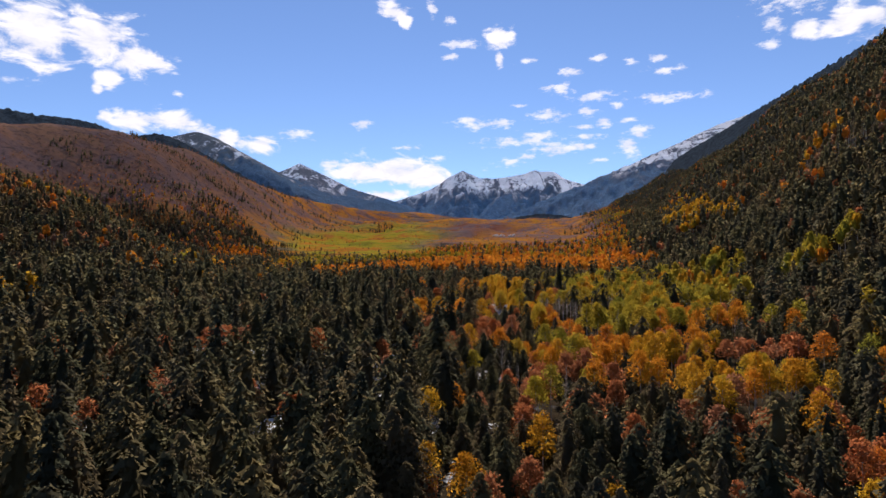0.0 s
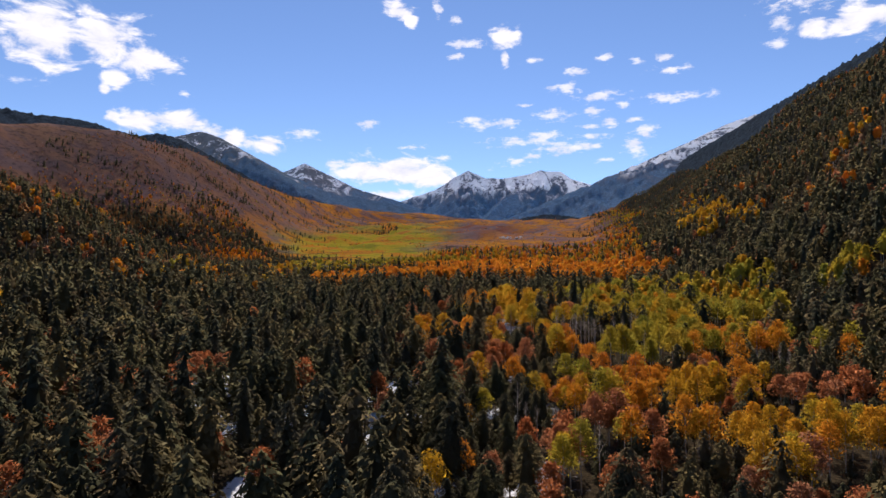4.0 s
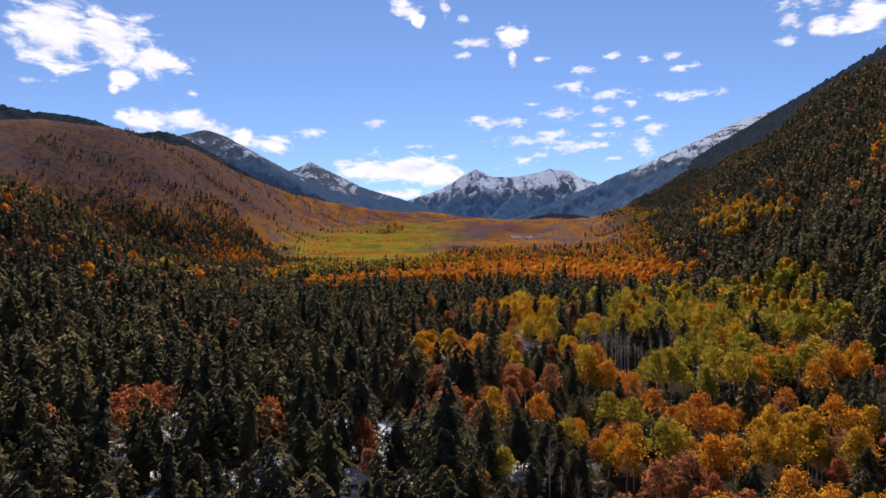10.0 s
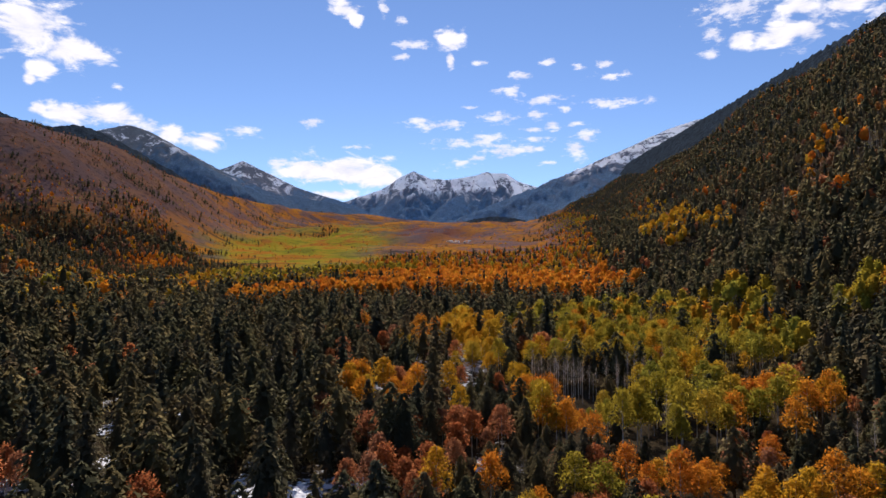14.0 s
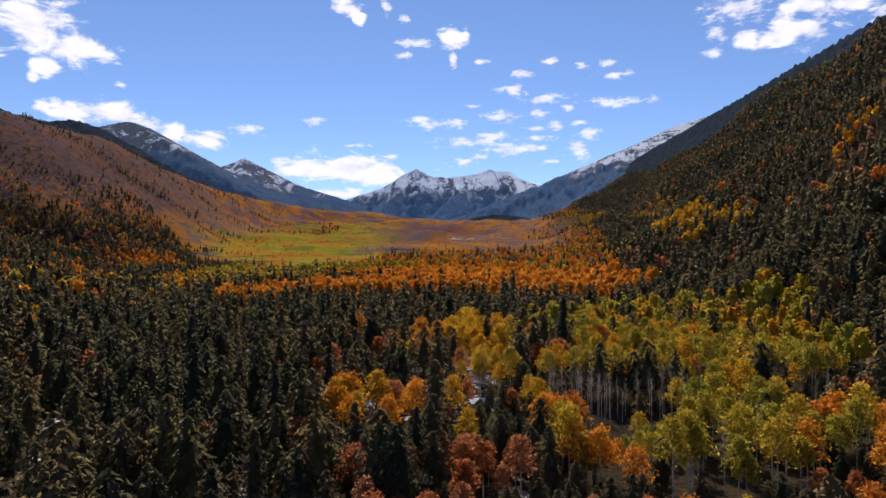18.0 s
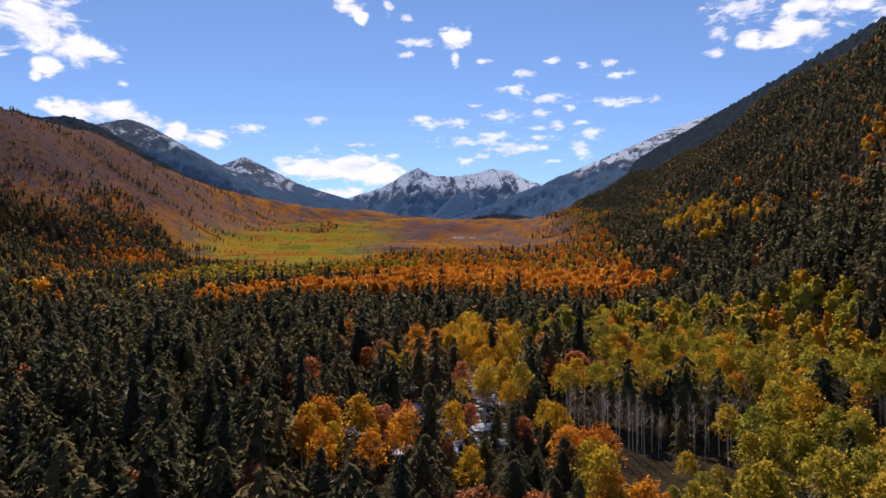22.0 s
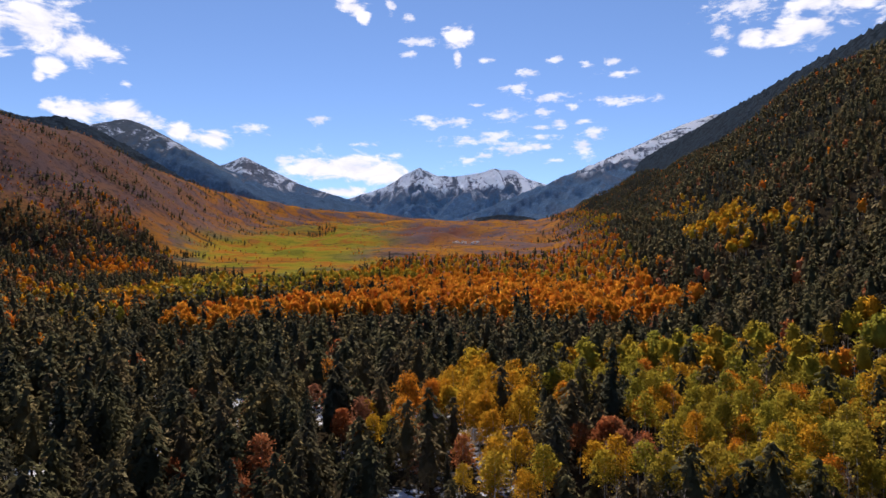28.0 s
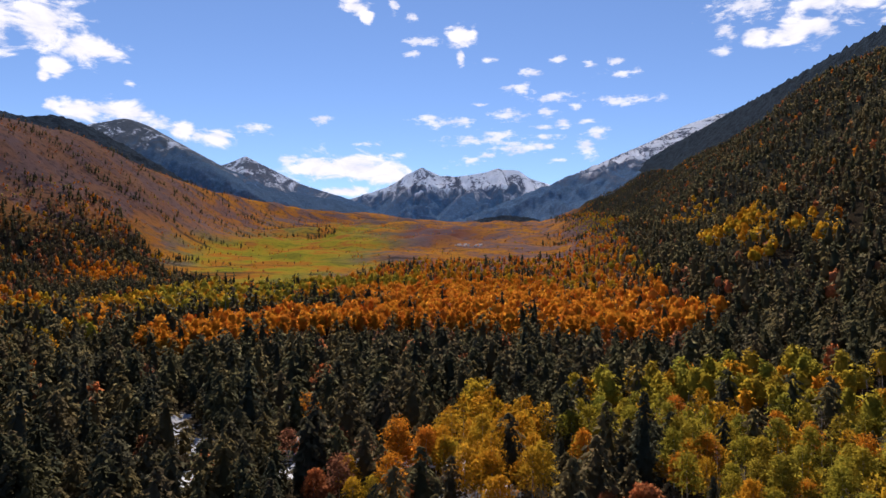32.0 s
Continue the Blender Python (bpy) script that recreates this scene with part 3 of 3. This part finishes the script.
def bare_crown(rng, high, wide, low, twigs):
    """Leafless twigs fanning from the upper stem."""
    out = []
    for _ in range(twigs):
        a, f = rng.uniform(0, 6.3), rng.uniform(0, 1)
        z = low + (high - low) * f
        length = wide * (1.05 - 0.7 * f) * rng.uniform(0.5, 1.1)
        s = rng.uniform(0, 0.5)
        p = np.array([[s * length, 0.03, s * length * 0.9], [s * length, -0.05, s * length * 0.9], [length, rng.uniform(-0.4, 0.4), length * rng.uniform(0.6, 1.3)]])
        q = turn_z(p, a)
        q[:, 2] += z
        out.append(q)
    return loose(np.array(out))


# A kind: height, crown half width, foot of the crown and girth, for a tree of full size in metres.
SHAPE = {"pine": (18.0, 4.5, 3.2, 0.30), "fir": (20.5, 3.5, 2.0, 0.28), "yellow": (18.0, 4.9, 6.8, 0.19), "orange": (17.2, 4.9, 6.2, 0.19),
         "green": (19.0, 5.0, 8.4, 0.2), "rust": (14.5, 4.2, 5.4, 0.16), "bare": (17.0, 3.0, 7.5, 0.16), "brown": (15.0, 4.2, 5.0, 0.16)}


def tree_pieces(kind, level, seed):
    """Trunk and crown of one tree at a level of detail: 0 nearest to 4 farthest."""
    rng = np.random.default_rng(seed)
    high, wide, low, girth = SHAPE[kind]
    high, wide = high * rng.uniform(0.92, 1.08), wide * rng.uniform(0.88, 1.12)
    if kind in ("pine", "fir"):
        power = rng.uniform(2.0, 3.4) if kind == "pine" else rng.uniform(1.3, 2.0)
        boughs, sprays, size, lift = ((105, 26, 0.52, 0.5), (52, 9, 1.02, 0.48), (28, 5, 1.4, 0.4), (12, 3, 2.1, 0.3), (5, 2, 3.6, 0.3))[level]
        core = dome_crown(rng, high * 0.86, wide * 0.56, low, ((0.08, 0.75), (0.4, 0.8), (0.75, 0.4)) if level < 4 else ((0.1, 0.9), (0.5, 0.8)), 6 if level < 2 else 5)
        crown = joined([core, bough_crown(rng, high * 0.98, wide, low, boughs, sprays, size, power, lift)])
    elif kind == "bare":
        crown = bare_crown(rng, high, wide, low, [60, 36, 16, 9, 6][level])
    else:
        lumps, leaves, size = [(17, 100, 0.23), (12, 42, 0.36), (11, 24, 0.55), (6, 7, 0.85), (3, 4, 1.2)][level]
        crown = leaf_crown(rng, high, wide, low, lumps, leaves, size)
        if level > 1:
            crown = joined([dome_crown(rng, high * 0.95, wide * (0.5 if level == 2 else 0.72), low, ((0.02, 0.7), (0.38, 1.0), (0.74, 0.74)) if level < 4 else ((0.1, 0.9), (0.6, 0.85)), 7 if level == 2 else 6), crown])
    sides = [7, 4, 3, 3, 3][level]
    if level < 2:
        trunk = trunk_of(rng, kind, high, girth, low, sides)
    else:
        trunk = stem([[0, 0, -0.5], [0, 0, high * 0.75]], [girth * (1.2 if level == 2 else 1.6), girth * 0.4], 3)
    return trunk, crown


# Groves, as ellipses on the plan: middle x, y, half width, half depth.
YELLOW_GROVES = [(0, 432, 13, 48), (0, 380, 11, 20), (14, 340, 4, 6), (78, 190, 17, 7), (56, 163, 5, 4), (8, 127, 3.5, 3.5), (54, 219, 14, 7), (54, 190, 5, 4), (55, 227, 6, 5), (83, 341, 6, 7), (-40, 326, 8, 7), (-1, 407, 12, 6), (224, 815, 15, 32), (256, 812, 13, 34), (229, 752, 14, 16), (208, 702, 8, 10), (251, 746, 15, 14), (249, 690, 8, 9), (267, 738, 8, 8), (290, 1060, 26, 50), (325, 668, 9, 9), (346, 676, 8, 8), (-250, 293, 10, 8), (-330, 745, 62, 44)]
ORANGE_GROVES = [(-33, 323, 17, 13), (24, 291, 10, 8), (20, 316, 6, 5), (34, 211, 5, 4), (44, 188, 6, 4), (70, 185, 7, 5), (19, 217, 4, 5), (42, 243, 15, 6), (73, 232, 5, 4), (101, 305, 11, 10), (-420, 950, 34, 30), (-160, 618, 36, 50), (-105, 665, 50, 36), (-10, 700, 90, 66), (100, 660, 58, 44), (68, 760, 90, 70), (-58, 465, 5, 8), (-34, 403, 7, 5), (-19, 426, 6, 5), (-10, 830, 110, 90)]
GREEN_GROVES = [(103, 468, 72, 48), (60, 300, 27, 27), (121, 385, 24, 22), (98, 428, 66, 40), (70, 376, 42, 24), (11, 170, 4, 4), (28, 183, 6, 4), (13, 167, 4, 4), (195, 402, 24, 14), (16, 343, 4, 4), (1, 367, 9, 10), (-228, 805, 84, 100), (14, 449, 6, 5), (-120, 905, 80, 56), (250, 1450, 30, 160)]
RUST_GROVES = [(-5, 285, 8, 6), (103, 237, 12, 7), (7, 185, 4, 4), (46, 161, 4, 4), (-120, 249, 5, 7), (-105, 146, 4, 4), (-26, 250, 10, 7), (24, 198, 4, 4), (76, 225, 10, 5), (95, 231, 8, 5), (9, 174, 4, 4), (-111, 225, 5, 5), (-96, 158, 4, 4), (-58, 365, 6, 6), (-4, 275, 9, 5), (-23, 241, 8, 4), (16, 228, 4, 4), (-108, 244, 4, 4), (-8, 383, 5, 5), (-43, 401, 5, 4), (30, 391, 8, 6), (-25, 335, 6, 5), (-59, 434, 4, 4), (-68, 520, 5, 5)]
BARE_GROVES = [(142, 474, 12, 8), (2, 203, 4, 4), (99, 272, 5, 5), (290, 640, 30, 26), (330, 560, 40, 30)]
KINDS = ["pine", "fir", "yellow", "orange", "green", "rust", "bare", "brown"]


def kind_at(x, y, rng):
    """The kind of tree that grows at each place."""
    n = len(x)
    kind = np.where(rng.random(n) < 0.09 + 0.10 * wave(x, y, 160, 21), 1, 0)
    edge = 0.22 * wave(x, y, 60, 22, 3)
    for k, groves, share in ((4, GREEN_GROVES, 0.95), (2, YELLOW_GROVES, 0.9), (3, ORANGE_GROVES, 0.93), (5, RUST_GROVES, 0.95), (6, BARE_GROVES, 0.8)):
        inside = np.zeros(n, bool)
        for cx, cy, rx, ry in groves:
            inside |= np.hypot((x - cx) / (rx + 1.5), (y - cy) / (ry + 1.5)) + edge < 1
        mixed = np.where(rng.random(n) < 0.16, rng.choice([0, 0, 1, 6, 6], n), np.where(rng.random(n) + 0.6 * wave(x, y, 45, 26) > 0.72, rng.choice([2, 2, 2, 3], n), 4)) if k == 4 else np.where((y < 480) & (rng.random(n) < 0.35), 2, 3) if k == 3 else k
        kind = np.where(inside & (rng.random(n) < share), mixed, kind)
    stray = rng.random(n)
    open_side = (x > -20) & (x < 160) & (y < 330)
    kind = np.where((stray < 0.03) & (kind < 2), 5, kind)
    kind = np.where((stray > 0.93) & open_side & (kind < 2), rng.choice([2, 3, 4, 5], n), kind)
    spur = (x < -185) & (y > 400)
    kind = np.where(spur & (stray < np.clip(0.06 + (-x - 185) / 420, 0, 0.6)) & (wave(x, y, 120, 23) > -0.1), rng.choice([3, 2, 5, 7, 7, 6, 6], n), kind)
    # Mixed gold and orange woods towards the meadow and along the foot of the far slope.
    belt = ((y > 800) & (y < 1300) & (x > -190 + 0.1 * (y - 800)) & (x < 0.16 * y + 40)) | ((y > 1250) & (np.abs(x - 0.16 * y - 10) < 60) & (stray < 0.45))
    kind = np.where(belt & (kind < 2) & (rng.random(n) < 0.68), rng.choice([3, 3, 3, 2, 2, 4, 5], n), kind)
    strip = (np.hypot((x + 250) / 45, (y - 590) / 110) < 1) & (stray < 0.25)
    kind = np.where(strip, rng.choice([2, 3, 3, 4], n), kind)
    slope = x > 260
    kind = np.where(slope & (stray > 0.97 - 0.3 * np.clip(wave(x, y, 200, 24), 0, 1)), rng.choice([6, 7, 7, 7, 7, 3], n), kind)
    return kind


def seen_from(x, y):
    """The nearest that the flight comes to a place while it is in view, and whether it ever is."""
    along = np.clip(y - np.abs(x) / 0.72, -10, 256)
    far = np.hypot(x, y - np.clip(along, 0, 256))
    bearing = np.degrees(np.arctan2(x, y + 25))
    return np.maximum(far, 78), (bearing > -48) & (bearing < 45) & (y > 45)


def spread_trees(x0, x1, y0, y1, gap, rng):
    x, y = np.meshgrid(np.arange(x0, x1, gap), np.arange(y0, y1, gap))
    x, y = x.ravel() + rng.uniform(-0.42, 0.42, x.size) * gap, y.ravel() + rng.uniform(-0.42, 0.42, y.size) * gap
    return x, y


LEFT_RIBS = [[(-770, 960, 0), (-380, 1120, 0)], [(-745, 1180, 0), (-400, 1330, 0)], [(-720, 1420, 0), (-380, 1600, 0)], [(-690, 1700, 0), (-360, 1850, 0)]]


def in_groves(x, y, groves):
    inside = np.zeros(len(x), bool)
    for cx, cy, rx, ry in groves:
        inside |= np.hypot((x - cx) / rx, (y - cy) / ry) < 0.95
    return inside


def plant():
    rng = np.random.default_rng(8)
    x, y = spread_trees(-290, 420, -110, 620, 7.3, rng)
    keep = np.ones(len(x), bool)
    for cx, cy in CLEARINGS:
        # Each is a narrow glade, open towards the lower valley.
        long = math.hypot(cx + 8, 170)
        ux, uy = (cx + 8) / long, 170 / long
        along, across = (x - cx) * ux + (y - cy) * uy, (x - cx) * uy - (y - cy) * ux
        keep &= np.hypot(across / 4.0, (along + 10) / 20) > 1
    groves = YELLOW_GROVES + ORANGE_GROVES + GREEN_GROVES + RUST_GROVES + BARE_GROVES
    keep &= ~in_groves(x, y, groves) | (rng.random(len(x)) < 0.16)
    keep &= ~((x > -15) & (x < 125) & (y < 345)) | (rng.random(len(x)) < 0.78)
    x, y = x[keep], y[keep]
    # Aspens stand closer together than the conifers.
    ax, ay = spread_trees(-330, 330, 100, 1000, 6.6, rng)
    small = [g for g in groves if g[2] < 8]
    dense = in_groves(ax, ay, groves) & (rng.random(len(ax)) < np.where(ay < 620, 0.92, 0.45)) & ~in_groves(ax, ay, small)
    # A small grove is a few trees round its middle.
    sx, sy = [], []
    for cx, cy, rx, ry in small:
        for k in range(1 if rx < 5.5 else 3):
            a, off = rng.uniform(0, 1) + k * 2.1, 0 if rx < 5.5 else 0.62
            sx.append(cx + off * rx * math.cos(a))
            sy.append(cy + off * ry * math.sin(a))
    x, y = np.concatenate([x, ax[dense], sx]), np.concatenate([y, ay[dense], sy])
    # Young growth fills the gaps between the nearer aspens.
    ux, uy = spread_trees(-20, 125, 95, 335, 6.4, rng)
    under = ~in_groves(ux, uy, groves) & (rng.random(len(ux)) < 0.8)
    x, y = np.concatenate([x, ux[under]]), np.concatenate([y, uy[under]])
    # The open ground before the tall aspens, where their bare stems show.
    x, y = [v[(np.hypot((x - 42) / 21, (y - 325) / 13) > 1)] for v in (x, y)]
    bx, by = spread_trees(10, 160, 300, 480, 3.8, rng)
    stand = (np.hypot((bx - 45) / 25, (by - 343) / 7) < 1) | (np.hypot((bx - 142) / 12, (by - 468) / 5) < 1)
    bx, by = bx[stand], by[stand]
    x, y = [v[(np.hypot((x - 45) / 25, (y - 343) / 8) > 1)] for v in (x, y)]
    x, y = np.concatenate([x, bx]), np.concatenate([y, by])
    fx, fy = spread_trees(-1000, 1000, 200, 2500, 8.3, rng)
    gx, gy = spread_trees(-760, -290, 300, 1300, 6.2, rng)
    fx, fy = np.concatenate([fx[(fx > -290) | (fy > 1300) | (fy < 300)], gx]), np.concatenate([fy[(fx > -290) | (fy > 1300) | (fy < 300)], gy])
    beyond = ~((fx > -290) & (fx < 420) & (fy < 620))
    bare_land = (fy + 0.12 * fx + np.minimum(fx + 300, 0) > 880 + 60 * wave(fx, fy, 200, 32) + 290 * np.clip((fx + 190) / 120, 0, 1)) & (np.abs(fx - 0.16 * fy - 10) > 70 - 110 * rng.random(len(fx)) ** 2 + 40 * wave(fx, fy, 130, 38)) & (fx + 40 * wave(fx, fy, 170, 39) < 0.16 * fy + 20)
    # Woods thin out as the left hill climbs.
    upper = (fx < -290) & (ground_z(fx, fy) + 45 * wave(fx, fy, 90, 35) + rng.normal(0, 14, len(fx)) > 165)
    share = np.where(bare_land | upper, np.where(upper, np.where(wave(fx, fy, 150, 40) > 0.0, 0.6, 0.12), np.where(wave(fx, fy, 110, 33) > 0.42, 0.3, 0.02)), 0.9)
    strip = np.full(len(fx), 1e9)
    for rib in LEFT_RIBS:
        strip = np.minimum(strip, off_line(fx, fy, rib)[0])
    ribbed = strip + 14 * wave(fx, fy, 70, 37) < 13
    share = np.where(ribbed, 0.6, share)
    far_keep = beyond & (rng.random(len(fx)) < share) & (fx < 770)
    low_growth = np.concatenate([np.zeros(len(x), bool), (bare_land | upper)[far_keep]])
    rib_growth = np.concatenate([np.zeros(len(x), bool), ribbed[far_keep]])
    x, y = np.concatenate([x, fx[far_keep]]), np.concatenate([y, fy[far_keep]])
    far, shown = seen_from(x, y)
    # The woods go on below and behind the start of the flight.
    behind = ~shown & (np.abs(x) < 190) & (y < 180)
    far, shown = np.where(behind, 420.0, far), shown | behind
    x, y, far, low_growth, rib_growth = x[shown], y[shown], far[shown], low_growth[shown], rib_growth[shown]
    kind = kind_at(x, y, rng)
    clump = np.hypot((x + 318) / 40, (y - 1600) / 70) + 0.5 * wave(x, y, 60, 36) < 0.9
    # On the open slopes: low orange shrubs, and a few small conifers.
    kind = np.where(low_growth, np.where((rng.random(len(x)) < np.where(x > -420, 0.02, 0.14)) | clump | rib_growth, 0, np.where(ground_z(x, y) > 205, rng.choice([6, 6, 7, 7, 5], len(x)), rng.choice([3, 3, 7, 7, 5, 2, 4], len(x)))), kind)
    kind = np.where(((np.hypot((x - 45) / 25, (y - 343) / 7.4) < 1) & (rng.random(len(x)) < 0.78)) | (np.hypot((x - 142) / 12.5, (y - 468) / 5.4) < 1), 6, kind)
    z = ground_z(x, y)
    size = np.where(kind < 2, 0.62 + 0.78 * rng.random(len(x)) ** 1.3, rng.uniform(0.66, 1.12, len(x)))
    size = size * np.where(low_growth, np.where(kind == 0, np.where(clump, 0.7, 0.46), 0.34), np.where(x < -290, 0.64, np.where(x > 260, np.interp(y, [900, 1500], [0.85, 0.6]), np.interp(y, [700, 1200, 1500], [1.0, 0.6, 0.45]))))
    size = np.where((kind < 2) & (x > -15) & (x < 125) & (y < 345), size * rng.choice([0.78, 0.64, 0.42], len(x)), size)
    size = np.where((kind >= 2) & (x > -20) & (x < 125) & (y < 262), size * 0.88, size)
    # Young conifers fringe the groves on their sunless side.
    fringe = in_groves(x, y, [(cx, cy - ry - (11 if cy < 480 else 20), rx + 1, 13 if cy < 480 else 24) for cx, cy, rx, ry in YELLOW_GROVES + ORANGE_GROVES + GREEN_GROVES + RUST_GROVES if cy < 720])
    size = np.where((kind < 2) & fringe, np.minimum(size, 0.95) * 0.66, size)
    # Young trees only in front of the bare stand.
    size = np.where((np.abs(x - 38) < 16) & (np.abs(y - 303) < 11), size * 0.6, size)
    level = np.digitize(far, [165, 225, 400, 850])
    # The trees that the flight passes nearest stand as things of their own, up to 285 of a kind.
    order = np.argsort(far + 0.4 * np.abs(x))
    level = np.where(level == 0, 1, level)
    single = np.zeros(len(x), bool)
    for k in range(len(KINDS)):
        mine = [i for i in order if kind[i] == k and far[i] < 230][:(285 if k == 0 else 90 if k == 1 else 130)]
        single[mine] = True
    return x, y, z, size, kind, level, single, rng.uniform(0, 1, len(x)), rng.uniform(0, 6.28, len(x))


NAMES = {"pine": ("pine_tree", "dark olive-green pine standing in the forest", "pine trees of the valley forest"),
         "fir": ("fir_tree", "dark green pointed fir standing in the forest", "fir trees of the valley forest"),
         "yellow": ("yellow_aspen_tree", "aspen with golden yellow autumn leaves and pale trunk", "golden aspens"),
         "orange": ("orange_aspen_tree", "aspen with glowing orange autumn leaves and pale trunk", "orange aspens"),
         "green": ("green_aspen_tree", "aspen with yellow-green leaves and pale trunk", "yellow-green aspens"),
         "rust": ("rust_aspen_tree", "thin aspen with rust-red autumn leaves", "rust-red aspens"),
         "bare": ("bare_aspen_tree", "leafless grey aspen with bare twigs", "bare aspens"),
         "brown": ("brown_aspen_tree", "aspen with faded brown autumn leaves", "faded brown aspens")}
STUFF = {"pine": ("pine_forest", "dense dark olive-green pine forest"), "fir": ("fir_forest", "dense dark green fir forest"), "yellow": ("aspen_grove", "golden yellow aspen groves"),
         "orange": ("aspen_grove", "glowing orange aspen groves"), "green": ("aspen_grove", "yellow-green aspen groves"), "rust": ("aspen_grove", "scattered rust-red aspens"), "bare": ("aspen_grove", "leafless grey aspens"), "brown": ("aspen_grove", "faded brown aspens on the slopes")}


def bark_for(kind):
    return BARK.get(kind, BARK["aspen"])


def build_forest():
    x, y, z, size, kind, level, single, tint, spin = plant()
    for k, kind_name in enumerate(KINDS):
        name, label, group = NAMES[kind_name]
        meshes = []
        for v in range(7):
            trunk, crown = tree_pieces(kind_name, 0, 100 * k + v)
            meshes.append((mesh_of("trunk", *trunk[:2], [bark_for(kind_name)], smooth=True), mesh_of("crown", *crown[:2], [LEAF[kind_name]], outward=crown[2])))
        for n, i in enumerate(np.flatnonzero(single & (kind == k))):
            tree = tagged(new(name), label, "tree", group)
            tree.matrix_basis = Matrix.LocRotScale((x[i], y[i], z[i]), Euler((0, 0, spin[i])), [size[i]] * 3)
            for part_name, mesh in zip(("trunk", "crown"), meshes[n % 7]):
                new(part_name, mesh).parent = tree
        for lod in (1, 2, 3, 4):
            mine = np.flatnonzero(~single & (kind == k) & (level == lod))
            if not len(mine):
                continue
            verts, tris, which, tints, outs, base = [], [], [], [], [], 0
            shapes = 6
            for v in range(shapes):
                trunk, crown = tree_pieces(kind_name, lod, 1000 * lod + 100 * k + v)
                pv, pt, po = joined([trunk, crown])
                some = mine[v::shapes]
                if not len(some):
                    continue
                c, s = np.cos(spin[some])[:, None], np.sin(spin[some])[:, None]
                w = size[some][:, None]
                lx, ly, lz = pv[None, :, 0], pv[None, :, 1], pv[None, :, 2]
                at = np.stack([(lx * c - ly * s) * w + x[some][:, None], (lx * s + ly * c) * w + y[some][:, None], lz * w + z[some][:, None]], -1)
                verts.append(at.reshape(-1, 3))
                ox, oy = po[None, :, 0], po[None, :, 1]
                outs.append(np.stack([ox * c - oy * s, ox * s + oy * c, np.repeat(po[None, :, 2], len(some), 0)], -1).reshape(-1, 3))
                tris.append((pt[None] + (base + np.arange(len(some)) * len(pv))[:, None, None]).reshape(-1, 3))
                which.append(np.tile(np.r_[np.zeros(len(trunk[1])), np.ones(len(crown[1]))], len(some)))
                tints.append(np.repeat(tint[some], len(pv)))
                base += len(pv) * len(some)
            mesh = mesh_of(STUFF[kind_name][0], np.concatenate(verts), np.concatenate(tris), [bark_for(kind_name), LEAF_FAR[kind_name]], np.concatenate(which), np.concatenate(tints), outward=np.concatenate(outs))
            tagged(new(STUFF[kind_name][0], mesh), STUFF[kind_name][1], "trees", kind="stuff")


build_forest()


# ---- pale boulders at the meadow's edge ----
def build_boulders():
    stone = bark_material("pale_stone", (0.45, 0.44, 0.43), (0.75, 0.74, 0.72), 0.4, (1, 1, 1))
    rng = np.random.default_rng(77)
    for n in range(26):
        bm = bmesh.new()
        bmesh.ops.create_icosphere(bm, subdivisions=2, radius=1.0)
        for v in bm.verts:
            v.co *= 1 + 0.22 * noise.noise(v.co * 1.7 + Vector((n * 3.1, 0, 0)))
        mesh = bpy.data.meshes.new("boulder")
        bm.to_mesh(mesh)
        bm.free()
        mesh.materials.append(stone)
        px, py = 6 + rng.uniform(-26, 26), 1390 + rng.uniform(-16, 16)
        rock = tagged(new("boulder", mesh), "pale weathered boulder at the edge of the meadow", "boulder", "pale boulders by the meadow")
        w = rng.uniform(1.6, 3.6)
        rock.matrix_basis = Matrix.LocRotScale((px, py, float(ground_z(px, py)) + 0.35 * w), Euler((0, 0, rng.uniform(0, 6))), (w, w * 0.8, w * 0.75))


build_boulders()
